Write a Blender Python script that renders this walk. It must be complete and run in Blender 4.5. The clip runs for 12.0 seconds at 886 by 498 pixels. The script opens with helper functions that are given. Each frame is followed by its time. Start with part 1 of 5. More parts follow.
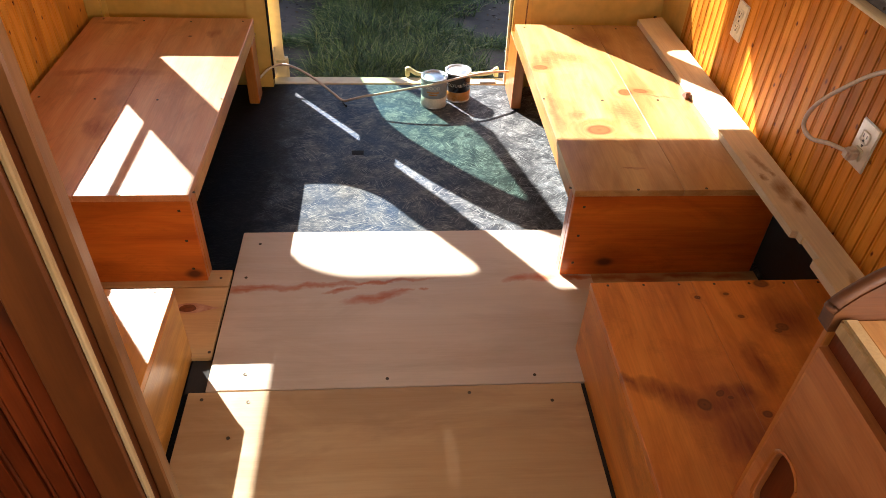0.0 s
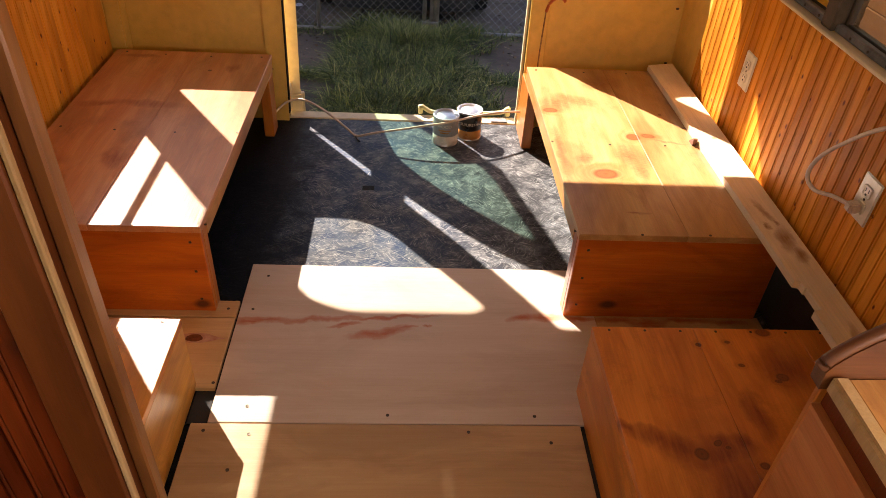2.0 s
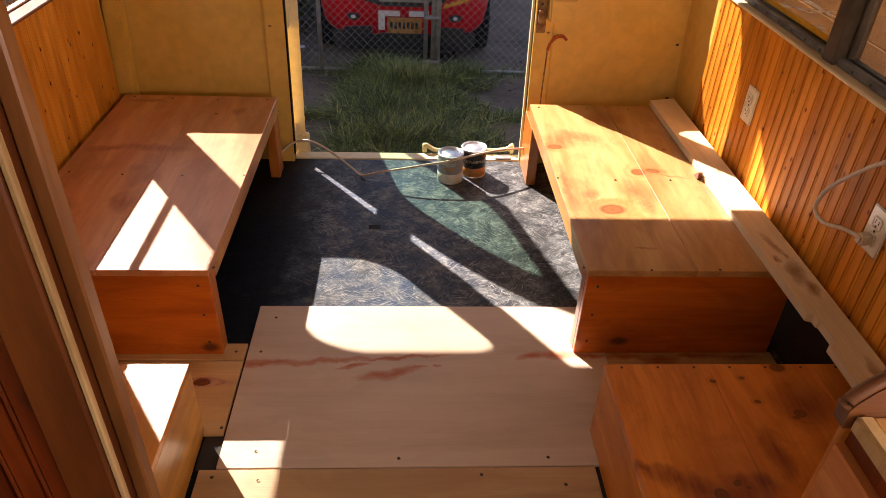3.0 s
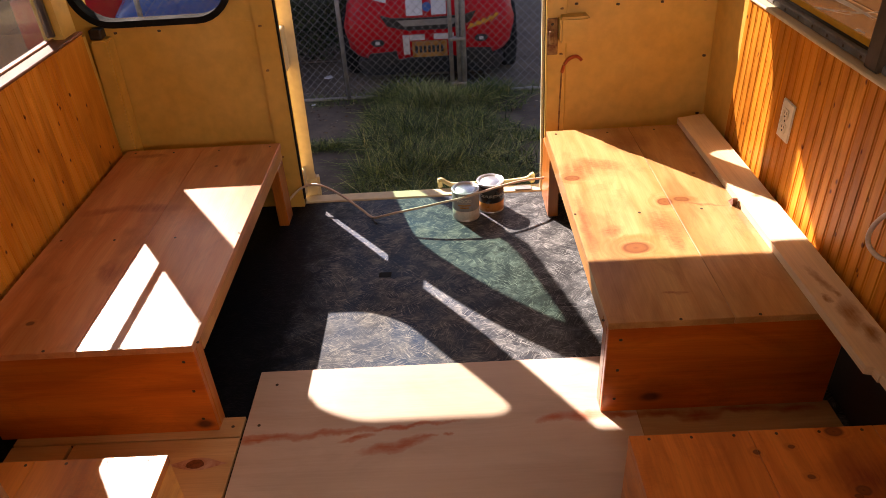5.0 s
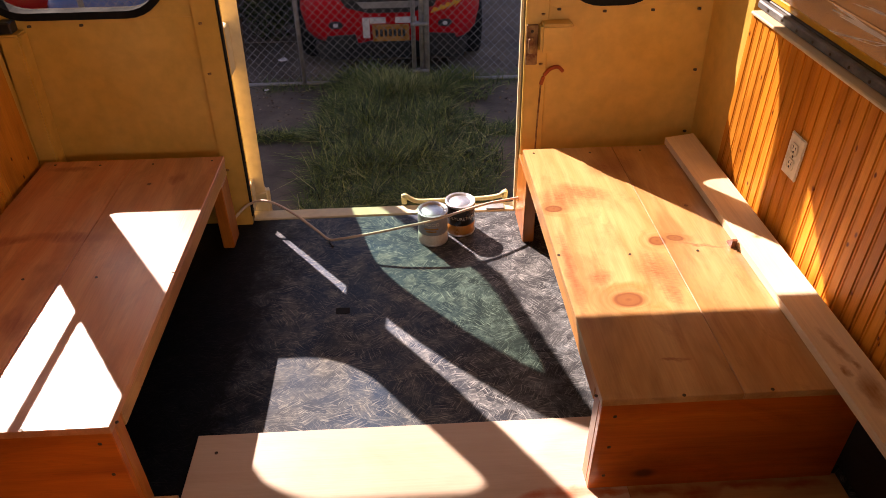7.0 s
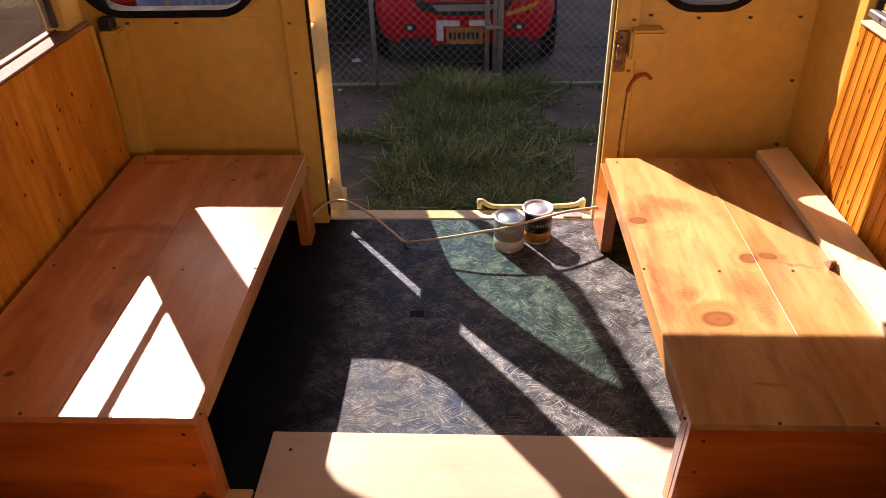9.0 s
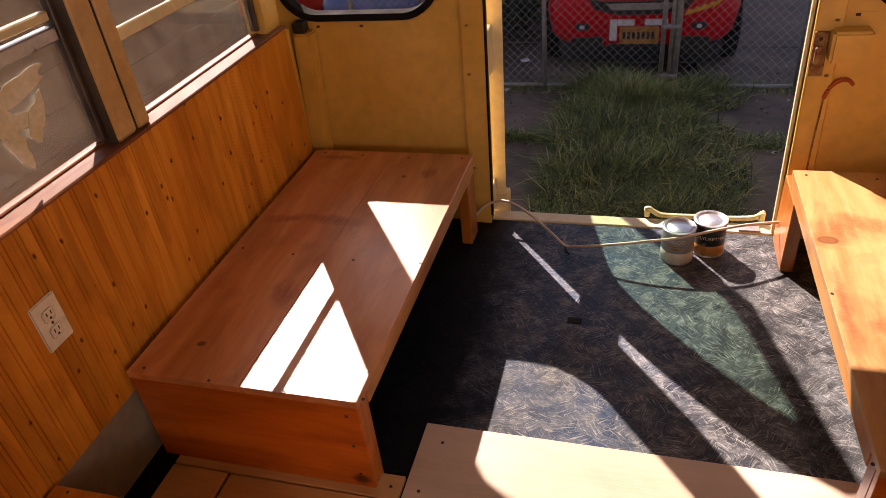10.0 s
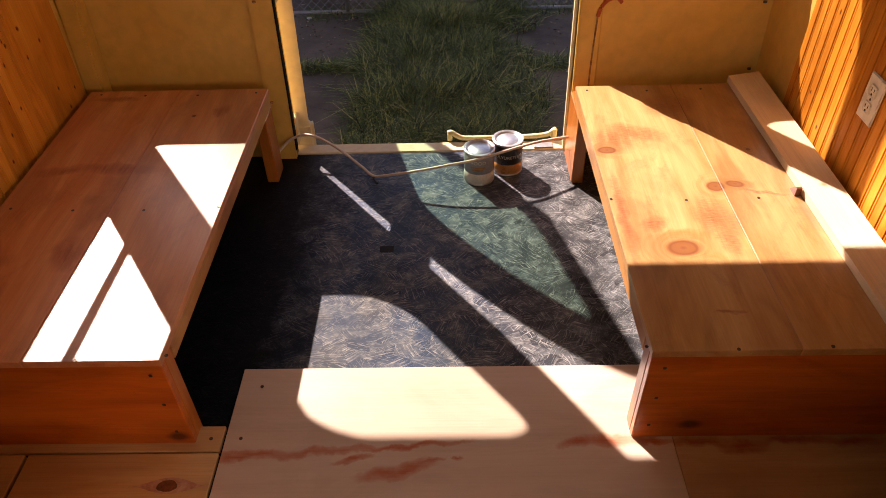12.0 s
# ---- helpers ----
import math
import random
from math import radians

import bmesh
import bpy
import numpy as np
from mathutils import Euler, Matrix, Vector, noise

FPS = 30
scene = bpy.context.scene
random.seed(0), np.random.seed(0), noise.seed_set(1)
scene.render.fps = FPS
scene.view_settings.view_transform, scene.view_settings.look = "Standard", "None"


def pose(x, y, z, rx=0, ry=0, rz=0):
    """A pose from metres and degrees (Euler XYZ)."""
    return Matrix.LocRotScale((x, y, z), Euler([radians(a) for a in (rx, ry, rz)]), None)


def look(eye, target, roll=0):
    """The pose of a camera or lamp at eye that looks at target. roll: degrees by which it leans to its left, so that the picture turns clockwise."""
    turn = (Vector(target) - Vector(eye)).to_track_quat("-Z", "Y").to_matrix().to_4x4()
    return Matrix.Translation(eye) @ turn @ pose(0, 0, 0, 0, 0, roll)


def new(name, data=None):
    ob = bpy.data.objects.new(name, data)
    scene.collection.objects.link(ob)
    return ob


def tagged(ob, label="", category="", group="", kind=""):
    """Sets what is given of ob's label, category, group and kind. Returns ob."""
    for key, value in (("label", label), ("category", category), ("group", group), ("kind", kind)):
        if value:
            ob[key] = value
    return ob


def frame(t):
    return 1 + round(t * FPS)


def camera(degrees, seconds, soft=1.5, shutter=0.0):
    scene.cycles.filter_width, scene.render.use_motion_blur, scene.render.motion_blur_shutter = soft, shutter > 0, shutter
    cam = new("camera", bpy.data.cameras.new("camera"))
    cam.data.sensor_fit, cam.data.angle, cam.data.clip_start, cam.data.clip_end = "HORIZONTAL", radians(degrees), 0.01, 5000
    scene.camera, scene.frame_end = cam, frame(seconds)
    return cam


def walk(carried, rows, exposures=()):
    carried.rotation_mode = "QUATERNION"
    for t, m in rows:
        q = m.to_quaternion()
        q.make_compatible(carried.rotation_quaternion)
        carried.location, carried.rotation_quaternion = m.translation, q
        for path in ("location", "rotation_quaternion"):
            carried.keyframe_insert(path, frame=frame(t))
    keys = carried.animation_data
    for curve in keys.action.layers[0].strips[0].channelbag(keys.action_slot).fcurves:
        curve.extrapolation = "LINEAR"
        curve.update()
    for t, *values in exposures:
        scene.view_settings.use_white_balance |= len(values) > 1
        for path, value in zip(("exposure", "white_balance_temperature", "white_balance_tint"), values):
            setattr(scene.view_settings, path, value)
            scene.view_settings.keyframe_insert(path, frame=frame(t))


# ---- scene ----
cam = camera(64.9, 12.0, soft=0.6)
PATH = [
    (0, (0.013, -2.52, 1.373), (0.162, -0.994, 0.089), 2.9),
    (0.5, (0.027, -2.53, 1.366), (0.089, -1.037, 0.038), 2.2),
    (1, (0.025, -2.519, 1.386), (0.106, -1.094, -0.016), 2.1),
    (1.5, (0.037, -2.503, 1.422), (0.148, -1.014, 0.092), 3.0),
    (2, (0.029, -2.526, 1.407), (0.144, -0.944, 0.189), 3.8),
    (2.5, (0.04, -2.525, 1.412), (0.164, -0.911, 0.238), 2.4),
    (3, (0.015, -2.514, 1.412), (0.12, -0.873, 0.274), 2.5),
    (3.5, (0.029, -2.476, 1.414), (0.119, -0.824, 0.289), 1.6),
    (3.7, (0.038, -2.446, 1.418), (0.126, -0.782, 0.312), 0.9),
    (5.3, (0.167, -2.276, 1.402), (0.116, -0.614, 0.304), -4.1),
    (5.5, (0.169, -2.241, 1.402), (0.199, -0.569, 0.305), -3.7),
    (6, (0.135, -2.114, 1.41), (0.276, -0.453, 0.305), -2.4),
    (6.5, (0.118, -2.036, 1.391), (0.29, -0.456, 0.176), 0.1),
    (7, (0.13, -2.001, 1.414), (0.208, -0.377, 0.249), -0.7),
    (8.8, (0.081, -1.985, 1.408), (0.149, -0.372, 0.23), -0.3),
    (9, (0.069, -1.975, 1.407), (-0.017, -0.345, 0.252), -1.5),
    (9.5, (0.025, -1.974, 1.419), (-0.436, -0.377, 0.306), -5.8),
    (10, (0.048, -1.973, 1.417), (-0.473, -0.409, 0.285), -6.6),
    (10.5, (0.106, -1.949, 1.42), (-0.073, -0.366, 0.213), -3.8),
    (11, (0.118, -1.959, 1.407), (0.07, -0.378, 0.183), -2.6),
    (11.5, (0.109, -1.967, 1.395), (0.079, -0.418, 0.128), -2.3),
    (12, (0.109, -1.957, 1.403), (0.072, -0.447, 0.092), -1.8),
]
walk(cam, [(t, look(eye, target, roll)) for t, eye, target, roll in PATH],
     exposures=[(0.0, 2.43, 6200, 15), (1.2, 2.26, 6900, 22), (2.5, 2.03, 7150, 26), (5.3, 1.75, 7250, 32), (7.0, 1.65, 7350, 36), (12.0, 1.60, 7350, 36)])

# world, sun, exposure
world = bpy.data.worlds.new("sky")
world.use_nodes = True
scene.world = world
wt = world.node_tree
sky = wt.nodes.new("ShaderNodeTexSky")
sky.sky_type, sky.sun_disc = 'NISHITA', False
sky.sun_elevation, sky.sun_rotation = radians(38.5), radians(-35)
wt.links.new(sky.outputs[0], wt.nodes["Background"].inputs[0])
wt.nodes["Background"].inputs[1].default_value = 0.050

SUN_DIR = Vector((0.72, -1.03, -1.0))          # the way the light travels
sl = bpy.data.lights.new("sun", 'SUN')
sl.energy, sl.angle, sl.color = 5.0, radians(0.53), (1.0, 0.955, 0.885)
sun = new("sun", sl)
sun.matrix_world = look((0, 0, 0), SUN_DIR)
sun.location = (-6, 9, 9)

# added fill lamps standing in for daylight through unseen windows behind the eye
for nm, at, to, sx, sy, power in (("windscreen_daylight", (0, -4.36, 1.25), (0, 0, 1.15), 1.8, 0.7, 1.1),
                                  ("right_window_daylight", (1.12, -2.35, 1.02), (-1.1, -1.1, 0.85), 1.5, 0.4, 5.7),
                                  ("left_window_daylight", (-1.12, -2.95, 1.02), (1.1, -2.3, 0.9), 2.2, 0.4, 0.7)):
    al = bpy.data.lights.new(nm, 'AREA')
    al.shape, al.size, al.size_y, al.energy, al.color = 'RECTANGLE', sx, sy, power, (1.0, 0.92, 0.80)
    new(nm, al).matrix_world = look(at, to)

# ---------------------------------------------------------------- materials


def mat(name):
    m = bpy.data.materials.new(name)
    m.use_nodes = True
    nt = m.node_tree
    return m, nt, nt.nodes["Principled BSDF"]


def node(nt, kind, **vals):
    n = nt.nodes.new(kind)
    for k, v in vals.items():
        n.inputs[k].default_value = v
    return n


def ramp(nt, src, stops):
    r = nt.nodes.new("ShaderNodeValToRGB")
    e = r.color_ramp.elements
    while len(e) < len(stops):
        e.new(0.5)
    for el, (p, c) in zip(e, stops):
        el.position, el.color = p, (*c, 1)
    nt.links.new(src, r.inputs[0])
    return r.outputs[0]


def mixc(nt, fac, a, b, mode='MIX'):
    m = nt.nodes.new("ShaderNodeMix")
    m.data_type, m.blend_type = 'RGBA', mode
    for sock, v in ((m.inputs[0], fac), (m.inputs[6], a), (m.inputs[7], b)):
        if isinstance(v, (int, float)):
            sock.default_value = v
        elif isinstance(v, tuple):
            sock.default_value = (*v, 1)
        else:
            nt.links.new(v, sock)
    return m.outputs[2]


def coords(nt, scale=(1, 1, 1), jitter=True):
    """Object coordinates, shifted for each object, stretched."""
    tc = nt.nodes.new("ShaderNodeTexCoord")
    out = tc.outputs["Object"]
    if jitter:
        oi = nt.nodes.new("ShaderNodeObjectInfo")
        mul = nt.nodes.new("ShaderNodeVectorMath")
        mul.operation = 'MULTIPLY_ADD'
        comb = nt.nodes.new("ShaderNodeCombineXYZ")
        for i in range(3):
            nt.links.new(oi.outputs["Random"], comb.inputs[i])
        nt.links.new(comb.outputs[0], mul.inputs[0])
        mul.inputs[1].default_value = (13.7, 27.1, 19.3)
        nt.links.new(out, mul.inputs[2])
        out = mul.outputs[0]
    mp = nt.nodes.new("ShaderNodeMapping")
    mp.inputs["Scale"].default_value = scale
    nt.links.new(out, mp.inputs[0])
    return mp.outputs[0], out


def bump(nt, bsdf, src, strength, dist=0.002):
    b = node(nt, "ShaderNodeBump", Strength=strength, Distance=dist)
    nt.links.new(src, b.inputs["Height"])
    nt.links.new(b.outputs[0], bsdf.inputs["Normal"])


def plan_distance(nt, spots, at, shake, grain):
    """Distance from the nearest of the spots (x, y, half length, half width, turn), a third of it being the spot's own edge."""
    tc = nt.nodes.new("ShaderNodeTexCoord")
    wob = node(nt, "ShaderNodeTexNoise", Scale=grain, Detail=4.0, Roughness=0.6)
    nt.links.new(tc.outputs["Object"], wob.inputs["Vector"])
    mv = nt.nodes.new("ShaderNodeVectorMath")
    mv.operation = 'MULTIPLY_ADD'
    nt.links.new(wob.outputs["Color"], mv.inputs[0])
    mv.inputs[1].default_value = (shake, shake, 0)
    nt.links.new(tc.outputs["Object"], mv.inputs[2])
    near = None
    for x, y, a, c, turn in spots:
        mp = nt.nodes.new("ShaderNodeMapping")
        mp.vector_type = 'TEXTURE'
        mp.inputs["Location"].default_value = (x - at[0] + shake / 2, y - at[1] + shake / 2, 0)
        mp.inputs["Rotation"].default_value = (0, 0, turn)
        mp.inputs["Scale"].default_value = (3 * a, 3 * c, 1e4)
        nt.links.new(mv.outputs[0], mp.inputs[0])
        ln = nt.nodes.new("ShaderNodeVectorMath")
        ln.operation = 'LENGTH'
        nt.links.new(mp.outputs[0], ln.inputs[0])
        d = ln.outputs["Value"]
        if near is None:
            near = d
        else:
            mn = nt.nodes.new("ShaderNodeMath")
            mn.operation = 'MINIMUM'
            nt.links.new(near, mn.inputs[0])
            nt.links.new(d, mn.inputs[1])
            near = mn.outputs[0]
    return near


def wood(name, light, dark, knot, axis='y', rough=0.35, coat=0.3, grain=1.0, knots=True, vary=0.25, blotch=0.3, kscale=1.0, ksize=1.0, flat='z', share=0.6, halo=1.0, stain=0.0, solid=0.5, saw=0.0, streaky=0.75, at=(0, 0), placed=(), smears=(), smear_col=(0.30, 0.07, 0.016)):
    """Sawn pine: long growth bands, fine fibre, round knots, uneven stain; placed knots and smears lie at plan places, with at the origin of the thing."""
    m, nt, b = mat(name)
    ax = 'xyz'.index(axis)
    def st(along, across):
        s = [across] * 3
        s[ax] = along
        return tuple(s)
    v, raw = coords(nt, st(0.55, 7.0))
    warp = node(nt, "ShaderNodeTexNoise", Scale=3.0, Detail=2.0)
    nt.links.new(raw, warp.inputs["Vector"])
    addv = nt.nodes.new("ShaderNodeVectorMath")
    addv.operation = 'MULTIPLY_ADD'
    nt.links.new(warp.outputs["Color"], addv.inputs[0])
    addv.inputs[1].default_value = st(0.1, 0.45)
    nt.links.new(v, addv.inputs[2])
    flow, kd = addv.outputs[0], None
    if placed:
        kd = plan_distance(nt, placed, at, 0.004, 55.0)
        swirl = ramp(nt, kd, [(0.0, (0.9,) * 3), (0.34, (0.55,) * 3), (0.75, (0.12,) * 3), (1.0, (0, 0, 0))])
        bend = nt.nodes.new("ShaderNodeVectorMath")
        bend.operation = 'MULTIPLY_ADD'
        nt.links.new(swirl, bend.inputs[0])
        bend.inputs[1].default_value = st(0.0, 1.1)
        nt.links.new(flow, bend.inputs[2])
        flow = bend.outputs[0]
    bands = node(nt, "ShaderNodeTexNoise", Scale=2.2, Detail=5.0, Roughness=0.6, Distortion=0.6)
    nt.links.new(flow, bands.inputs["Vector"])
    col = ramp(nt, bands.outputs["Fac"], [(0.32, dark), (0.5, tuple((p + q) / 2 for p, q in zip(light, dark))), (0.66, light)])
    v2, _ = coords(nt, st(4.0, 260.0))
    fib = node(nt, "ShaderNodeTexNoise", Scale=1.0, Detail=3.0)
    nt.links.new(v2, fib.inputs["Vector"])
    fcol = ramp(nt, fib.outputs["Fac"], [(0.3, (1 - 0.14 * grain,) * 3), (0.62, (1.0, 1.0, 1.0))])
    col = mixc(nt, 0.8, col, fcol, 'MULTIPLY')
    vb, _ = coords(nt, st(1.3, 4.2))
    big = node(nt, "ShaderNodeTexNoise", Scale=1.6, Detail=5.0, Roughness=0.6, Distortion=0.8)
    nt.links.new(vb, big.inputs["Vector"])
    bcol = ramp(nt, big.outputs["Fac"], [(0.38, (1 - blotch, 1 - blotch * 1.15, 1 - blotch * 1.3)), (0.55, (1, 1, 1))])
    col = mixc(nt, 1.0, col, bcol, 'MULTIPLY')
    if stain:
        vs, _ = coords(nt, st(2.2, 4.0))
        sn = node(nt, "ShaderNodeTexNoise", Scale=1.5, Detail=7.0, Roughness=0.66, Distortion=1.6)
        nt.links.new(vs, sn.inputs["Vector"])
        vm, _ = coords(nt, st(330.0, 90.0))
        teeth = node(nt, "ShaderNodeTexNoise", Scale=1.0, Detail=2.0)
        nt.links.new(vm, teeth.inputs["Vector"])
        sf = ramp(nt, sn.outputs["Fac"], [(0.53, (0, 0, 0)), (0.585, (0.55 * stain,) * 3), (0.66, (stain,) * 3)])
        sf = mixc(nt, 0.7, sf, ramp(nt, teeth.outputs["Fac"], [(0.36, (0.35,) * 3), (0.62, (1.0,) * 3)]), 'MULTIPLY')
        col = mixc(nt, sf, col, tuple(0.2 * p + 0.8 * q for p, q in zip(dark, knot)))
    if smears:
        sd = plan_distance(nt, smears, at, 0.05, 16.0)
        va, _ = coords(nt, st(9.0, 70.0))
        streak = node(nt, "ShaderNodeTexNoise", Scale=1.0, Detail=4.0, Roughness=0.65)
        nt.links.new(va, streak.inputs["Vector"])
        sf = ramp(nt, sd, [(0.10, (1, 1, 1)), (0.32, (0.6,) * 3), (0.50, (0, 0, 0))])
        sf = mixc(nt, streaky, sf, ramp(nt, streak.outputs["Fac"], [(0.36, (0.25,) * 3), (0.6, (1.0,) * 3)]), 'MULTIPLY')
        vw, _ = coords(nt, st(360.0, 60.0))
        marks = node(nt, "ShaderNodeTexNoise", Scale=1.0, Detail=2.0)
        nt.links.new(vw, marks.inputs["Vector"])
        sf = mixc(nt, saw, sf, ramp(nt, marks.outputs["Fac"], [(0.40, (0.3,) * 3), (0.58, (1.0,) * 3)]), 'MULTIPLY')
        col = mixc(nt, sf, col, smear_col)
    if placed:
        col = mixc(nt, ramp(nt, kd, [(0.30, (0.7,) * 3), (0.45, (0.30,) * 3), (0.9, (0, 0, 0))]), col, tuple(0.45 * p + 0.55 * q for p, q in zip(dark, knot)))
        def tint(k):
            return tuple((1 - k) * p + k * q for p, q in zip(dark, knot))
        heart = ramp(nt, kd, [(0.0, tint(min(1, solid + 0.2))), (0.10, tint(solid)), (0.24, tint(solid + 0.05)), (0.31, tint(min(1, solid + 0.4)))])
        col = mixc(nt, ramp(nt, kd, [(0.28, (0.9,) * 3), (0.40, (0, 0, 0))]), col, heart)
    if knots:
        v3, _ = coords(nt, st(2.6 * kscale, 4.2 * kscale))
        w3 = node(nt, "ShaderNodeTexNoise", Scale=5.0, Detail=1.0)
        nt.links.new(v3, w3.inputs["Vector"])
        a3 = nt.nodes.new("ShaderNodeVectorMath")
        a3.operation = 'MULTIPLY_ADD'
        nt.links.new(w3.outputs["Color"], a3.inputs[0])
        a3.inputs[1].default_value = (0.06, 0.06, 0.06)
        nt.links.new(v3, a3.inputs[2])
        sep, comb2 = nt.nodes.new("ShaderNodeSeparateXYZ"), nt.nodes.new("ShaderNodeCombineXYZ")
        nt.links.new(a3.outputs[0], sep.inputs[0])
        for k, o in enumerate(a for a in 'xyz' if a != flat):
            nt.links.new(sep.outputs['xyz'.index(o)], comb2.inputs[k])
        vor = node(nt, "ShaderNodeTexVoronoi", Scale=1.0, Randomness=1.0)
        vor.voronoi_dimensions = '2D'
        nt.links.new(comb2.outputs[0], vor.inputs["Vector"])
        kf = ramp(nt, vor.outputs["Distance"], [(0.035 * ksize, (1, 1, 1)), (0.06 * ksize, (0.65, 0.65, 0.65)), (0.085 * ksize, (0.3 * halo,) * 3), ((0.10 + 0.2 * halo) * ksize, (0, 0, 0))])
        pick = nt.nodes.new("ShaderNodeSeparateColor")
        nt.links.new(vor.outputs["Color"], pick.inputs[0])
        kf = mixc(nt, 1.0, kf, ramp(nt, pick.outputs[0], [(share, (1, 1, 1)), (share + 0.02, (0, 0, 0))]), 'MULTIPLY')
        col = mixc(nt, kf, col, knot)
    oi = nt.nodes.new("ShaderNodeObjectInfo")
    rc = ramp(nt, oi.outputs["Random"], [(0.0, (1 - vary, 1 - vary * 1.1, 1 - vary * 1.2)), (1.0, (1, 1, 1))])
    col = mixc(nt, 1.0, col, rc, 'MULTIPLY')
    nt.links.new(col, b.inputs["Base Color"])
    b.inputs["Roughness"].default_value = rough
    b.inputs["Coat Weight"].default_value = coat
    b.inputs["Coat Roughness"].default_value = 0.26
    bump(nt, b, fib.outputs["Fac"], 0.25, 0.0012)
    return m


def speckled(name, c1, c2, scale=8.0, rough=0.5, metal=0.0, bmp=0.1, fine=60.0, stretch=(1, 1, 1), coat=0.0):
    """A painted, cast or worn surface: broad patches over a fine grain."""
    m, nt, b = mat(name)
    v, raw = coords(nt, stretch, jitter=False)
    n1 = node(nt, "ShaderNodeTexNoise", Scale=scale, Detail=6.0, Roughness=0.62)
    n2 = node(nt, "ShaderNodeTexNoise", Scale=scale * fine / 8, Detail=3.0)
    nt.links.new(v, n1.inputs["Vector"])
    nt.links.new(v, n2.inputs["Vector"])
    col = ramp(nt, n1.outputs["Fac"], [(0.34, c1), (0.64, c2)])
    f = ramp(nt, n2.outputs["Fac"], [(0.3, (0.86,) * 3), (0.65, (1, 1, 1))])
    col = mixc(nt, 1.0, col, f, 'MULTIPLY')
    nt.links.new(col, b.inputs["Base Color"])
    rr = ramp(nt, n1.outputs["Fac"], [(0.3, (rough * 0.8,) * 3), (0.7, (min(1, rough * 1.15),) * 3)])
    nt.links.new(rr, b.inputs["Roughness"])
    b.inputs["Metallic"].default_value = metal
    b.inputs["Coat Weight"].default_value = coat
    if bmp:
        bump(nt, b, n2.outputs["Fac"], bmp, 0.002)
    return m


def glassy(name, tint, rough=0.02, dust=0.0):
    m, nt, b = mat(name)
    nt.nodes.remove(b)
    out = nt.nodes["Material Output"]
    tr = nt.nodes.new("ShaderNodeBsdfTransparent")
    tr.inputs[0].default_value = (*tint, 1)
    gl = nt.nodes.new("ShaderNodeBsdfGlossy")
    gl.inputs["Roughness"].default_value = rough
    lw = node(nt, "ShaderNodeLayerWeight", Blend=0.5)
    gloss = ramp(nt, lw.outputs["Facing"], [(0.0, (0.04,) * 3), (0.7, (0.09,) * 3), (1.0, (0.8,) * 3)])
    mx = nt.nodes.new("ShaderNodeMixShader")
    nt.links.new(gloss, mx.inputs[0])
    nt.links.new(tr.outputs[0], mx.inputs[1])
    nt.links.new(gl.outputs[0], mx.inputs[2])
    last = mx.outputs[0]
    if dust:
        tc = nt.nodes.new("ShaderNodeTexCoord")
        sm = node(nt, "ShaderNodeTexNoise", Scale=7.0, Detail=6.0, Roughness=0.7, Distortion=1.5)
        nt.links.new(tc.outputs["Object"], sm.inputs["Vector"])
        film = nt.nodes.new("ShaderNodeBsdfDiffuse")
        film.inputs[0].default_value = (0.62, 0.58, 0.54, 1)
        m2 = nt.nodes.new("ShaderNodeMixShader")
        nt.links.new(ramp(nt, sm.outputs["Fac"], [(0.35, (dust * 0.5,) * 3), (0.7, (dust * 1.8,) * 3)]), m2.inputs[0])
        nt.links.new(last, m2.inputs[1])
        nt.links.new(film.outputs[0], m2.inputs[2])
        last = m2.outputs[0]
    nt.links.new(last, out.inputs[0])
    return m


BENCH_Y = wood("stained_pine_y", (0.88, 0.42, 0.175), (0.72, 0.255, 0.08), (0.10, 0.02, 0.006), 'y', blotch=0.26, coat=0.7, stain=0.22, solid=0.9, knots=False, at=(-0.8, -0.46),
               placed=((-0.753, -0.772, 0.021, 0.016, 0.3), (-0.955, -0.915, 0.010, 0.008, 0.0), (-0.70, -0.05, 0.006, 0.006, 0.0)),
               smears=((-1.0, -0.343, 0.06, 0.018, 0.15), (-0.845, -0.335, 0.10, 0.020, -0.1), (-0.83, -0.70, 0.03, 0.05, 0.2), (-0.62, -0.02, 0.02, 0.03, 0.0), (-0.98, 0.06, 0.06, 0.012, 0.0), (-0.72, -0.86, 0.02, 0.03, 0.4)), smear_col=(0.42, 0.12, 0.04))
CABINET_Y = wood("cabinet_pine_y", (0.62, 0.25, 0.085), (0.46, 0.14, 0.036), (0.16, 0.035, 0.01), 'y', blotch=0.3, coat=0.6, stain=0.3)
BENCH_LIGHT = wood("bright_pine_y", (0.66, 0.375, 0.13), (0.55, 0.245, 0.064), (0.20, 0.042, 0.012), 'y', blotch=0.35, stain=0.5)
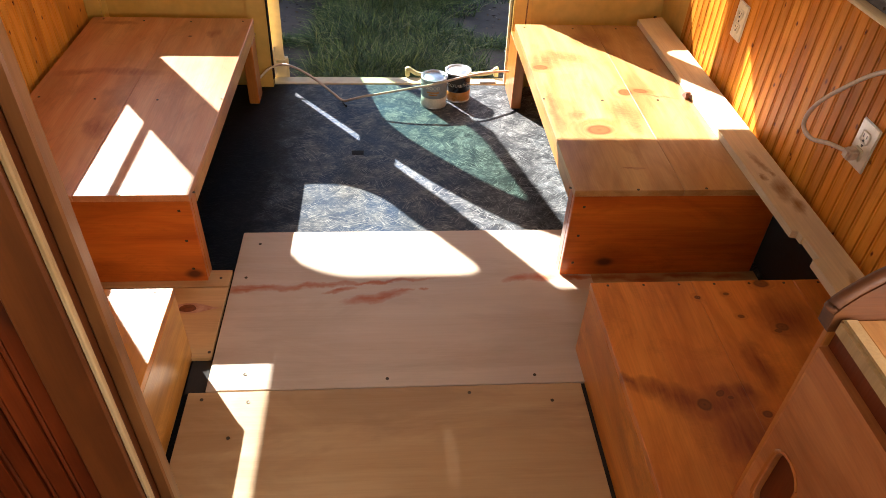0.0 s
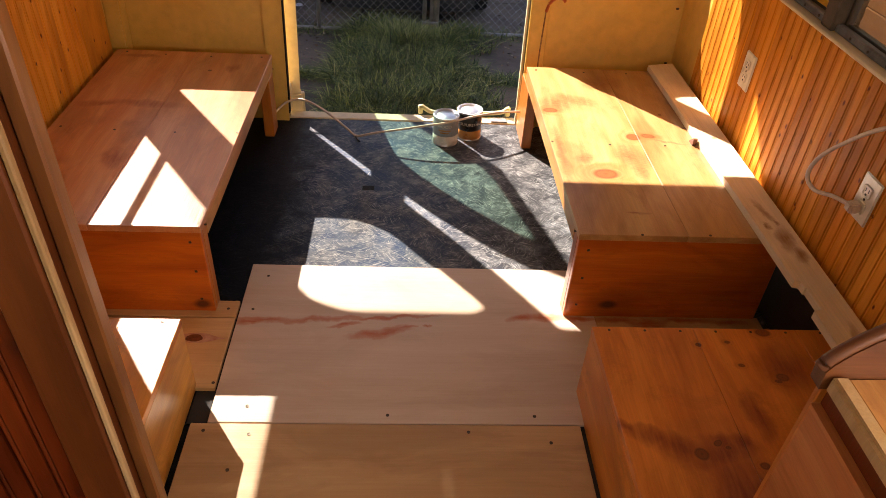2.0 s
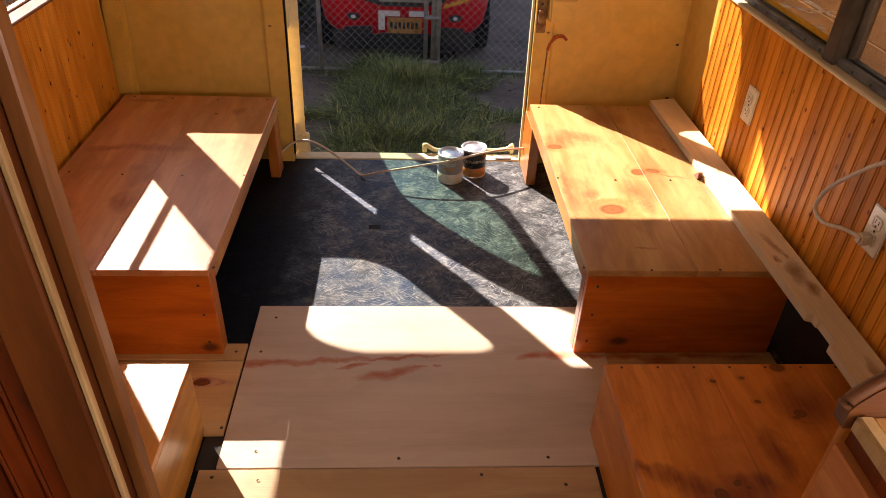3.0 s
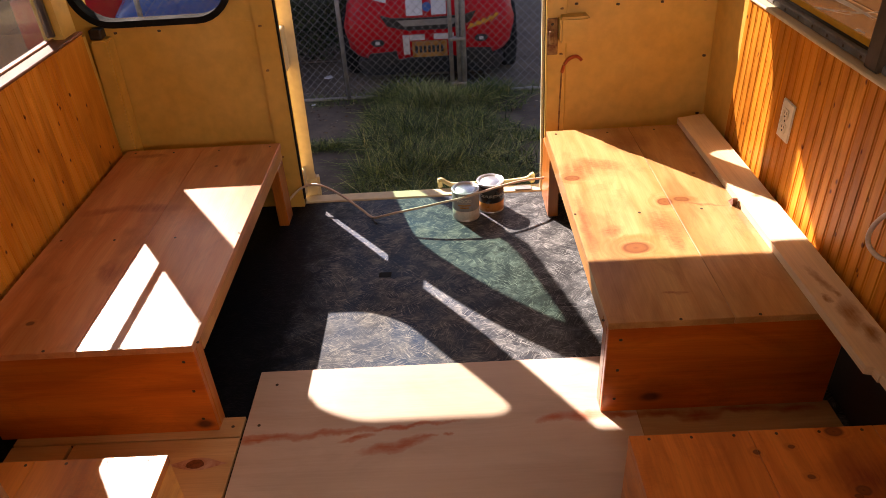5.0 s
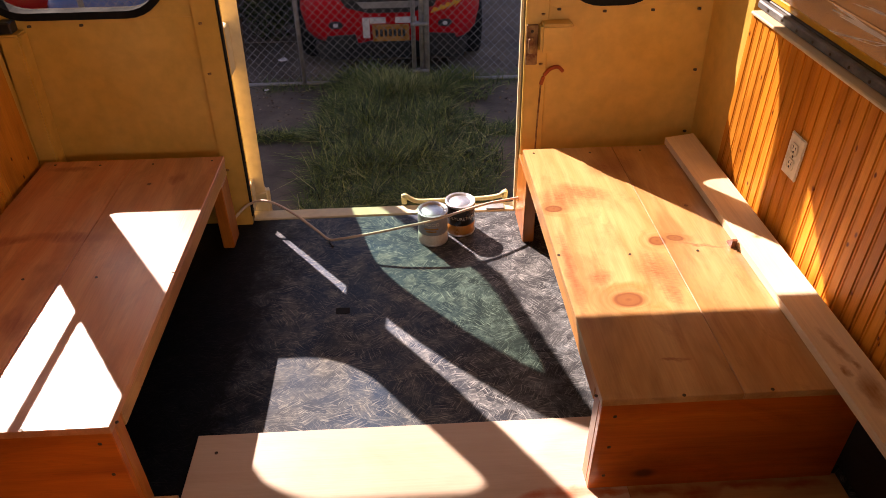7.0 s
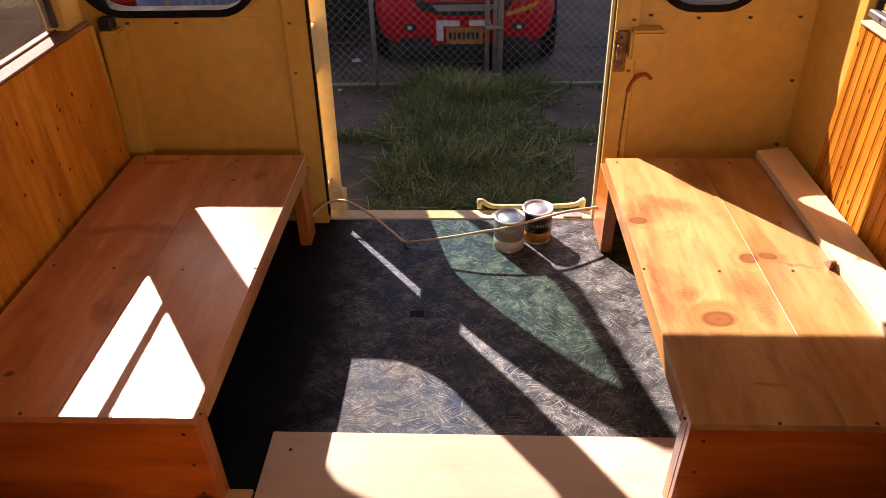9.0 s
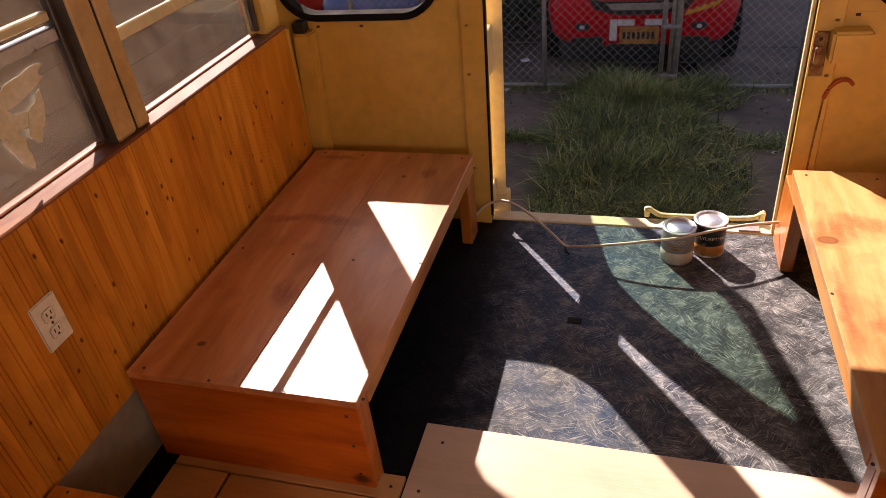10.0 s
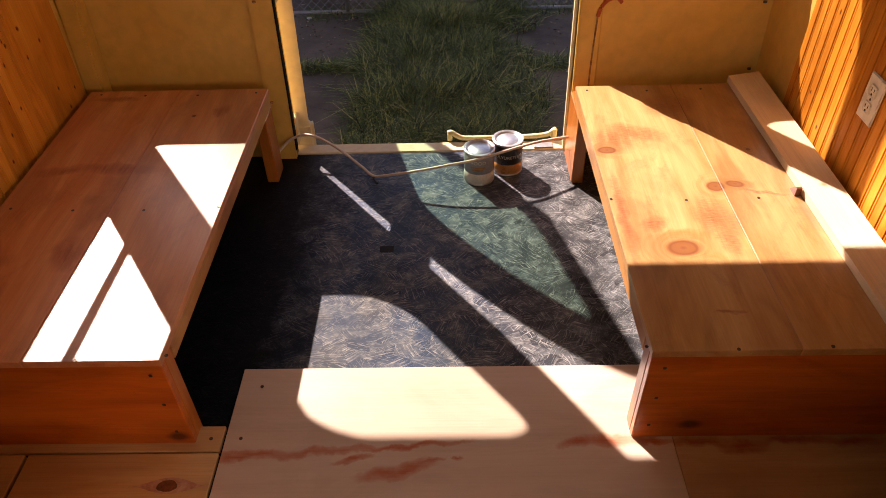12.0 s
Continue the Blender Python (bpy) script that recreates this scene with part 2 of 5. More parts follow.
BENCH_RED = wood("bright_pine_with_red_knots", (0.67, 0.41, 0.165), (0.51, 0.25, 0.075), (0.17, 0.042, 0.014), 'y', blotch=0.30, stain=0.35, solid=0.7, saw=0.55, streaky=0.5, knots=False, at=(0.8, -0.46),
                 placed=((0.538, -0.291, 0.024, 0.016, 0.0), (0.790, -0.472, 0.022, 0.020, 0.3), (0.843, -0.462, 0.022, 0.013, -0.2), (0.645, -0.714, 0.036, 0.026, 0.1), (0.93, -0.30, 0.006, 0.006, 0.0)),
                 smears=((0.769, -0.047, 0.07, 0.045, 0.3), (0.64, -0.20, 0.07, 0.035, -0.3), (0.57, -0.24, 0.05, 0.05, 0.0), (0.755, -0.60, 0.042, 0.075, 0.15), (0.76, -0.69, 0.02, 0.05, 0.0), (0.60, -0.62, 0.03, 0.02, 0.3), (0.53, -0.60, 0.012, 0.16, 0.0), (0.688, -0.923, 0.028, 0.005, 0.0), (0.90, -0.50, 0.05, 0.006, -0.2)), smear_col=(0.31, 0.105, 0.036))
BOX_Y = wood("amber_pine_y", (0.86, 0.34, 0.05), (0.66, 0.205, 0.022), (0.09, 0.018, 0.005), 'y', blotch=0.25, vary=0.12, ksize=1.3, stain=0.45)
BOX_RED = wood("amber_pine_with_dark_knots", (0.86, 0.31, 0.052), (0.66, 0.185, 0.024), (0.085, 0.014, 0.004), 'y', blotch=0.22, vary=0.14, knots=False, coat=0.5, stain=0.25, solid=0.8, streaky=0.5, at=(0.7935, -1.956),
               placed=((0.641, -1.679, 0.014, 0.014, 0.0), (0.684, -1.652, 0.010, 0.006, 0.6), (0.702, -1.664, 0.006, 0.004, 0.0), (0.90, -1.47, 0.014, 0.011, 0.0), (0.817, -1.434, 0.007, 0.005, 0.0), (0.81, -1.359, 0.007, 0.005, 0.0), (0.736, -1.369, 0.007, 0.006, 0.0), (0.762, -1.707, 0.010, 0.008, 0.0), (0.911, -1.325, 0.018, 0.012, 0.0), (0.885, -1.482, 0.008, 0.005, 0.0)),
               smears=((0.50, -1.605, 0.028, 0.012, -0.5), (0.545, -1.637, 0.05, 0.022, -0.55), (0.60, -1.665, 0.05, 0.030, -0.4), (0.68, -1.68, 0.075, 0.035, 0.2), (0.69, -1.655, 0.03, 0.018, 0.3), (0.735, -1.652, 0.02, 0.022, 0.0), (0.70, -1.76, 0.05, 0.06, 0.0), (0.92, -1.44, 0.06, 0.06, 0.0), (0.80, -1.58, 0.02, 0.06, 0.0)), smear_col=(0.24, 0.042, 0.009))
AMBER_Y = wood("golden_pine_y", (0.82, 0.42, 0.085), (0.62, 0.26, 0.036), (0.12, 0.03, 0.008), 'y', rough=0.3, blotch=0.35, coat=0.7, stain=0.5)
LEDGE = wood("worn_ledge", (0.46, 0.175, 0.055), (0.28, 0.085, 0.024), (0.1, 0.03, 0.01), 'y', rough=0.55, blotch=0.4, knots=False, coat=0.06, stain=0.6)
BENCH_X = wood("stained_pine_x", (0.86, 0.245, 0.024), (0.62, 0.125, 0.010), (0.12, 0.024, 0.007), 'x', blotch=0.25, flat='y', stain=0.3)
BENCH_Z = wood("stained_pine_z", (0.62, 0.22, 0.035), (0.46, 0.125, 0.016), (0.14, 0.03, 0.008), 'z')
BEAD = wood("varnished_beadboard", (0.90, 0.385, 0.050), (0.74, 0.25, 0.021), (0.16, 0.034, 0.008), 'z', rough=0.45, coat=0.0, vary=0.18, kscale=2.9, ksize=0.75, flat='x', share=0.6, halo=0.2)
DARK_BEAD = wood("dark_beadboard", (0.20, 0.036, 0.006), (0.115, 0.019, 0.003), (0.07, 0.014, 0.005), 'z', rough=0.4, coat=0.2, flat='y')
BROWN_PLANK = wood("dark_brown_planks", (0.20, 0.115, 0.055), (0.09, 0.05, 0.024), (0.02, 0.012, 0.008), 'y', rough=0.8, coat=0.0)
for m, k in ((BEAD, 0.14), (DARK_BEAD, 0.25), (LEDGE, 0.25)):
    m.node_tree.nodes["Principled BSDF"].inputs["Specular IOR Level"].default_value = k
STILE_WOOD = wood("brown_stile", (0.17, 0.048, 0.009), (0.10, 0.025, 0.005), (0.05, 0.012, 0.004), 'z', rough=0.4, coat=0.2, flat='y', kscale=0.7)
STRIP_WOOD = wood("brown_strip", (0.28, 0.112, 0.030), (0.18, 0.062, 0.015), (0.08, 0.02, 0.006), 'z', rough=0.4, coat=0.2, knots=False)
RIM_WOOD = wood("dark_stained_rim", (0.19, 0.065, 0.015), (0.10, 0.028, 0.006), (0.05, 0.012, 0.004), 'x', rough=0.45, coat=0.1, flat='y')
RAW = wood("raw_pine_y", (0.86, 0.735, 0.50), (0.78, 0.64, 0.41), (0.36, 0.16, 0.06), 'y', rough=0.6, coat=0.0, vary=0.1, blotch=0.1, knots=False, streaky=0.4,
           smears=((1.045, -0.93, 0.010, 0.045, 0.2), (1.05, -1.06, 0.018, 0.05, -0.2), (1.062, -1.13, 0.014, 0.03, 0.0), (1.03, -1.0, 0.006, 0.012, 0.0), (1.058, -0.985, 0.005, 0.010, 0.0), (1.05, -0.50, 0.010, 0.008, 0.0), (1.07, -1.45, 0.012, 0.05, 0.1)), smear_col=(0.34, 0.18, 0.06))
RAW_X = wood("raw_pine_x", (0.70, 0.455, 0.20), (0.60, 0.355, 0.135), (0.30, 0.11, 0.035), 'x', rough=0.55, coat=0.05, vary=0.15, blotch=0.15)
RAW_SMEAR = wood("raw_pine_x_smeared", (0.62, 0.40, 0.19), (0.52, 0.31, 0.13), (0.30, 0.11, 0.035), 'x', rough=0.55, coat=0.05, vary=0.1, blotch=0.15, knots=False, streaky=0.4, at=(0, -1.5),
                 smears=((0.66, -1.043, 0.07, 0.012, 0.0), (0.76, -1.05, 0.05, 0.016, 0.1), (0.88, -1.04, 0.08, 0.010, 0.0), (1.0, -1.045, 0.05, 0.010, 0.0)), smear_col=(0.34, 0.08, 0.02))
PLY_TAN = wood("tan_plywood", (0.60, 0.395, 0.195), (0.51, 0.31, 0.135), (0.3, 0.14, 0.05), 'x', rough=0.5, coat=0.05, grain=0.5, vary=0.05, blotch=0.2, knots=False)
PLY = wood("birch_plywood", (0.645, 0.517, 0.392), (0.595, 0.453, 0.33), (0.4, 0.22, 0.1), 'x', rough=0.5, coat=0.05, grain=0.4, knots=False, vary=0.08, blotch=0.12, streaky=0.35, at=(0, -1.5),
           smears=((-0.37, -1.066, 0.10, 0.011, 0.03), (-0.20, -1.057, 0.12, 0.009, 0.07), (-0.02, -1.046, 0.13, 0.007, 0.08), (-0.415, -1.068, 0.03, 0.014, 0.0), (-0.13, -1.079, 0.035, 0.007, 0.25), (-0.05, -1.117, 0.055, 0.013, 0.1), (0.0, -1.104, 0.05, 0.014, 0.3), (0.041, -1.087, 0.03, 0.006, 0.3), (0.104, -1.077, 0.012, 0.004, 0.0), (0.385, -1.040, 0.04, 0.012, 0.2), (0.45, -1.036, 0.05, 0.014, 0.0), (0.55, -1.040, 0.05, 0.008, 0.0)), smear_col=(0.44, 0.115, 0.032))
EDGE_WOOD = wood("cream_trim", (0.62, 0.44, 0.23), (0.52, 0.34, 0.15), (0.3, 0.12, 0.04), 'z', rough=0.5, coat=0.1, knots=False)
CREAM = speckled("cream_paint", (0.69, 0.42, 0.078), (0.77, 0.50, 0.118), 3.0, 0.42, bmp=0.06)
GOLD = speckled("tan_gold_paint", (0.48, 0.29, 0.10), (0.62, 0.40, 0.16), 6.0, 0.35, bmp=0.05)
CREAM_DOOR = speckled("pale_cream_paint", (0.64, 0.54, 0.30), (0.74, 0.64, 0.40), 4.0, 0.45, bmp=0.06)
GREY_METAL = speckled("grey_painted_steel", (0.20, 0.175, 0.13), (0.30, 0.265, 0.20), 5.0, 0.5)
YELLOW = speckled("bus_yellow_paint", (0.72, 0.36, 0.015), (0.85, 0.46, 0.03), 6.0, 0.35)
RUBBER = speckled("black_rubber", (0.010, 0.010, 0.010), (0.022, 0.022, 0.022), 14.0, 0.85)
RUBBER.node_tree.nodes["Principled BSDF"].inputs["Specular IOR Level"].default_value = 0.06
BLACK = speckled("black_plastic", (0.012, 0.012, 0.013), (0.025, 0.025, 0.026), 9.0, 0.4)
# near-black that paints in the shade of gaps and hollows
SHADOW_HOLE = speckled("dark_gap_shade", (0.012, 0.010, 0.009), (0.03, 0.025, 0.02), 12.0, 0.8)
ALU = speckled("worn_aluminium", (0.52, 0.52, 0.52), (0.72, 0.72, 0.72), 12.0, 0.32, metal=0.9)
GALV = speckled("galvanised_steel", (0.26, 0.255, 0.24), (0.42, 0.415, 0.40), 20.0, 0.45, metal=0.4)
RUST = speckled("rusty_steel", (0.16, 0.05, 0.015), (0.42, 0.26, 0.10), 40.0, 0.7, metal=0.2)
RED_CUT = speckled("red_oxide", (0.35, 0.06, 0.01), (0.55, 0.13, 0.03), 30.0, 0.7)
IVORY = speckled("ivory_plastic", (0.74, 0.68, 0.52), (0.80, 0.74, 0.60), 6.0, 0.3, bmp=0.0)
CABLE = speckled("beige_cable", (0.62, 0.50, 0.38), (0.72, 0.60, 0.46), 20.0, 0.45)
HOSE = speckled("yellow_green_handle", (0.55, 0.52, 0.22), (0.70, 0.66, 0.34), 16.0, 0.45)
TIN = speckled("tinplate", (0.62, 0.62, 0.60), (0.78, 0.78, 0.76), 18.0, 0.36, metal=0.9)
LABEL_DARK = speckled("dark_can_label", (0.015, 0.013, 0.012), (0.03, 0.026, 0.022), 20.0, 0.3)
LABEL_GOLD = speckled("gold_can_label", (0.40, 0.16, 0.03), (0.55, 0.27, 0.06), 20.0, 0.3)
LABEL_WHITE = speckled("pale_can_label", (0.60, 0.58, 0.50), (0.72, 0.70, 0.62), 20.0, 0.35)
LABEL_GREY = speckled("grey_can_label", (0.25, 0.26, 0.27), (0.35, 0.36, 0.37), 20.0, 0.35)
CONCRETE = speckled("old_concrete", (0.055, 0.042, 0.030), (0.19, 0.150, 0.110), 1.7, 0.9, bmp=0.5, fine=240)
SOIL = speckled("dry_soil", (0.028, 0.021, 0.014), (0.085, 0.062, 0.042), 6.0, 0.95, bmp=0.5)
RED_PAINT = speckled("red_car_paint", (0.56, 0.006, 0.009), (0.64, 0.009, 0.012), 3.0, 0.35, bmp=0.0, coat=0.06)
RED_PAINT.node_tree.nodes["Principled BSDF"].inputs["Specular IOR Level"].default_value = 0.2
WHITE_PAINT = speckled("white_car_paint", (0.74, 0.74, 0.74), (0.80, 0.80, 0.80), 3.0, 0.3, bmp=0.0, coat=0.5)
BLUE_PAINT = speckled("blue_car_paint", (0.03, 0.10, 0.34), (0.04, 0.13, 0.40), 3.0, 0.3, bmp=0.0, coat=0.5)
LAMP_GLASS = speckled("headlamp_glass", (0.6, 0.62, 0.65), (0.75, 0.77, 0.8), 12.0, 0.1, bmp=0.0, coat=0.8)
FENCE_WOOD = wood("weathered_planks", (0.25, 0.19, 0.14), (0.17, 0.12, 0.09), (0.05, 0.03, 0.02), 'y', rough=0.8, coat=0.0)
PLASTER = speckled("house_plaster", (0.45, 0.42, 0.38), (0.55, 0.52, 0.47), 2.0, 0.85)
PAPER = speckled("torn_cream_film", (0.62, 0.55, 0.34), (0.74, 0.70, 0.55), 14.0, 0.6)
SCREW = speckled("dark_screw", (0.05, 0.035, 0.025), (0.12, 0.09, 0.06), 40.0, 0.45, metal=0.6)
STAIN = speckled("red_brown_stain", (0.40, 0.16, 0.075), (0.58, 0.34, 0.21), 40.0, 0.5)
KNOT = speckled("knot_wood", (0.10, 0.028, 0.008), (0.22, 0.065, 0.02), 90.0, 0.4)
CEIL = speckled("white_ceiling_paint", (0.60, 0.56, 0.46), (0.70, 0.66, 0.56), 3.0, 0.55)
GREEN_GLASS = glassy("green_tinted_glass", (0.66, 0.84, 0.75))
GLASS = glassy("clear_glass", (0.93, 0.95, 0.93), dust=0.14)
BRONZE_GLASS = glassy("bronze_tinted_glass", (0.82, 0.66, 0.46), dust=0.10)
DUSTY_GLASS = glassy("dusty_rear_glass", (0.90, 0.90, 0.87))

# black-painted strand board: flat chips and pale scratched fibres showing through the worn paint
OSB, nt, b = mat("painted_strand_board")
tc = nt.nodes.new("ShaderNodeTexCoord")


def flakes(cells, fibre, shift):
    """Wood flakes: uneven cells, each with its own fibre direction and its own tone."""
    mp = nt.nodes.new("ShaderNodeMapping")
    mp.inputs["Location"].default_value = (shift, shift * 0.7, 0)
    mp.inputs["Scale"].default_value = (*cells, 1)
    nt.links.new(tc.outputs["Object"], mp.inputs[0])
    vo = node(nt, "ShaderNodeTexVoronoi", Scale=1.0, Randomness=1.0)
    vo.voronoi_dimensions = '2D'
    nt.links.new(mp.outputs[0], vo.inputs["Vector"])
    sel = nt.nodes.new("ShaderNodeSeparateColor")
    nt.links.new(vo.outputs["Color"], sel.inputs[0])
    ang = nt.nodes.new("ShaderNodeMath")
    ang.operation = 'MULTIPLY_ADD'
    nt.links.new(sel.outputs[0], ang.inputs[0])
    ang.inputs[1].default_value, ang.inputs[2].default_value = 2.6, -1.3
    rot = nt.nodes.new("ShaderNodeVectorRotate")
    rot.rotation_type = 'Z_AXIS'
    nt.links.new(tc.outputs["Object"], rot.inputs["Vector"])
    nt.links.new(ang.outputs[0], rot.inputs["Angle"])
    m2 = nt.nodes.new("ShaderNodeMapping")
    m2.inputs["Scale"].default_value = (*fibre, 1)
    nt.links.new(rot.outputs[0], m2.inputs[0])
    ns = node(nt, "ShaderNodeTexNoise", Scale=1.0, Detail=3.0, Roughness=0.6)
    nt.links.new(m2.outputs[0], ns.inputs["Vector"])
    return sel.outputs[1], ns.outputs["Fac"]


tone1, fib1 = flakes((17, 26), (16, 210), 3.1)
tone2, fib2 = flakes((34, 44), (26, 330), 8.3)
chips = mixc(nt, 0.5, ramp(nt, tone1, [(0.25, (0.04,) * 3), (1.0, (1, 1, 1))]), ramp(nt, tone2, [(0.3, (0.04,) * 3), (1.0, (1, 1, 1))]))
fibres = mixc(nt, 1.0, ramp(nt, fib1, [(0.54, (0, 0, 0)), (0.68, (1, 1, 1))]), ramp(nt, fib2, [(0.56, (0, 0, 0)), (0.68, (1, 1, 1))]), 'LIGHTEN')
pn = node(nt, "ShaderNodeTexNoise", Scale=9.0, Detail=8.0, Roughness=0.7)
pn2 = node(nt, "ShaderNodeTexNoise", Scale=2.6, Detail=4.0)
brk = node(nt, "ShaderNodeTexNoise", Scale=45.0, Detail=5.0, Roughness=0.7)
for n in (pn, pn2, brk):
    nt.links.new(tc.outputs["Object"], n.inputs["Vector"])
broken = ramp(nt, brk.outputs["Fac"], [(0.40, (0.12,) * 3), (0.56, (1, 1, 1))])
wear = ramp(nt, pn.outputs["Fac"], [(0.36, (0.10,) * 3), (0.56, (1, 1, 1))])
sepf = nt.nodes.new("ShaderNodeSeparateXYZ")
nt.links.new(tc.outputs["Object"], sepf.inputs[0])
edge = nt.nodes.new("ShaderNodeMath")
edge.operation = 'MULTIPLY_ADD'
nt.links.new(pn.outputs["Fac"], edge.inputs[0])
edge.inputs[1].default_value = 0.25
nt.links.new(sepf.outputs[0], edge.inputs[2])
# towards the left bench: less tread wear, plus its shade painted into the colour
tread_shade = nt.nodes.new("ShaderNodeMapRange")
nt.links.new(edge.outputs[0], tread_shade.inputs[0])
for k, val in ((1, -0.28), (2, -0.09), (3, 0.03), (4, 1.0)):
    tread_shade.inputs[k].default_value = val
paint = ramp(nt, pn2.outputs["Fac"], [(0.34, (0.010, 0.022, 0.042)), (0.5, (0.011, 0.037, 0.084)), (0.66, (0.021, 0.044, 0.072))])
# the paint goes from navy on the left to neutral on the right
neutral_side = nt.nodes.new("ShaderNodeMapRange")
nt.links.new(edge.outputs[0], neutral_side.inputs[0])
neutral_side.inputs[1].default_value, neutral_side.inputs[2].default_value = 0.10, 0.50
paint = mixc(nt, neutral_side.outputs[0], paint, (0.022, 0.024, 0.025))
under = ramp(nt, pn2.outputs["Fac"], [(0.34, (0.205, 0.207, 0.188)), (0.52, (0.172, 0.192, 0.194)), (0.66, (0.215, 0.213, 0.193))])
amt1 = mixc(nt, 1.0, mixc(nt, 0.6, chips, broken, 'MULTIPLY'), mixc(nt, 1.0, wear, tread_shade.outputs[0], 'MULTIPLY'), 'MULTIPLY')
amt2 = mixc(nt, 1.0, mixc(nt, 0.6, fibres, broken, 'MULTIPLY'), mixc(nt, 1.0, wear, tread_shade.outputs[0], 'MULTIPLY'), 'MULTIPLY')
colr = mixc(nt, amt2, mixc(nt, amt1, mixc(nt, 1.0, paint, tread_shade.outputs[0], 'MULTIPLY'), under), (0.35, 0.355, 0.325))
nt.links.new(colr, b.inputs["Base Color"])
b.inputs["Roughness"].default_value = 0.5
b.inputs["Specular IOR Level"].default_value = 0.18
bump(nt, b, mixc(nt, 0.5, chips, fibres), 0.5, 0.0015)

# grass blades: random greens and dry straw
GRASS, nt, b = mat("grass_blades")
geo = nt.nodes.new("ShaderNodeNewGeometry")
gc = ramp(nt, geo.outputs["Random Per Island"], [(0.0, (0.010, 0.018, 0.003)), (0.45, (0.055, 0.098, 0.012)), (0.78, (0.17, 0.23, 0.038)), (0.93, (0.38, 0.40, 0.10)), (1.0, (0.50, 0.44, 0.19))])
nt.links.new(gc, b.inputs["Base Color"])
b.inputs["Roughness"].default_value = 0.6
b.inputs["Subsurface Weight"].default_value = 0.0

# brighter copy of the grass: sunlight by the fence is put into the colour
PAINTED_SUN_GRASS, nt, b = mat("painted_sun_grass_blades")
geo = nt.nodes.new("ShaderNodeNewGeometry")
nt.links.new(ramp(nt, geo.outputs["Random Per Island"], [(0.0, (0.05, 0.08, 0.015)), (0.4, (0.22, 0.27, 0.06)), (0.8, (0.48, 0.48, 0.18)), (1.0, (0.60, 0.54, 0.28))]), b.inputs["Base Color"])
b.inputs["Roughness"].default_value = 0.6
SHRUB, nt, b = mat("shrub_leaves")
geo = nt.nodes.new("ShaderNodeNewGeometry")
nt.links.new(ramp(nt, geo.outputs["Random Per Island"], [(0.0, (0.008, 0.014, 0.004)), (0.6, (0.025, 0.042, 0.010)), (1.0, (0.07, 0.10, 0.03))]), b.inputs["Base Color"])
b.inputs["Roughness"].default_value = 0.55
LEAF, nt, b = mat("dead_leaves")
geo = nt.nodes.new("ShaderNodeNewGeometry")
nt.links.new(ramp(nt, geo.outputs["Random Per Island"], [(0.0, (0.02, 0.012, 0.006)), (0.5, (0.10, 0.055, 0.025)), (0.85, (0.22, 0.15, 0.08)), (1.0, (0.42, 0.36, 0.26))]), b.inputs["Base Color"])
b.inputs["Roughness"].default_value = 0.8

# ---------------------------------------------------------------- builders
BASE = {}


def thing(name, at, label, category, group="", kind=""):
    e = new(name)
    e.empty_display_size = 0.1
    e.location = at
    BASE[e.name] = Vector(at)
    return tagged(e, label, category, group, kind)


def part(name, bm, material, parent=None, label="", smooth=False, kind=""):
    me = bpy.data.meshes.new(name)
    if parent is not None:
        bmesh.ops.translate(bm, verts=bm.verts, vec=-BASE[parent.name])
    bmesh.ops.recalc_face_normals(bm, faces=bm.faces)
    bm.to_mesh(me)
    bm.free()
    if smooth:
        for p in me.polygons:
            p.use_smooth = True
    me.materials.append(material)
    ob = new(name, me)
    if parent is not None:
        ob.parent = parent
        BASE[ob.name] = BASE[parent.name]
    else:
        BASE[ob.name] = Vector((0, 0, 0))
    return tagged(ob, label, "", "", kind)


def box(x0, x1, y0, y1, z0, z1, bev=0.002, bm=None, seg=1):
    own = bmesh.new()
    bmesh.ops.create_cube(own, size=1)
    for v in own.verts:
        v.co = Vector(((x0 + x1) / 2 + v.co.x * (x1 - x0), (y0 + y1) / 2 + v.co.y * (y1 - y0), (z0 + z1) / 2 + v.co.z * (z1 - z0)))
    if bev:
        bmesh.ops.bevel(own, geom=own.edges[:], offset=bev, segments=seg, affect='EDGES')
    if bm is None:
        return own
    tmp = bpy.data.meshes.new("tmp")
    own.to_mesh(tmp)
    own.free()
    bm.from_mesh(tmp)
    bpy.data.meshes.remove(tmp)
    return bm


def prism(outline, lo, hi, axis='y', hole=None, bev=0.0):
    """A plate with the given outline (two coordinates), thick along axis, with an optional hole of as many points as it likes."""
    bm = bmesh.new()

    def place(p, d):
        return {'x': (d, p[0], p[1]), 'y': (p[0], d, p[1]), 'z': (p[0], p[1], d)}[axis]
    loops = [outline] + ([hole] if hole else [])
    rings = []
    for lp in loops:
        a = [bm.verts.new(place(p, lo)) for p in lp]
        c = [bm.verts.new(place(p, hi)) for p in lp]
        rings.append((a, c))
        for i in range(len(lp)):
            j = (i + 1) % len(lp)
            bm.faces.new((a[i], a[j], c[j], c[i]))
    if hole:
        for side in (0, 1):
            es = []
            for r in rings:
                vs = r[side]
                for i in range(len(vs)):
                    e = bm.edges.get((vs[i], vs[(i + 1) % len(vs)]))
                    es.append(e)
            bmesh.ops.triangle_fill(bm, use_beauty=True, edges=es)
    else:
        bm.faces.new(rings[0][0])
        bm.faces.new(rings[0][1])
    if bev:
        sharp = [e for e in bm.edges if len(e.link_faces) == 2 and e.calc_face_angle(0) > 1.0]
        bmesh.ops.bevel(bm, geom=sharp, offset=bev, segments=1, affect='EDGES')
    return bm


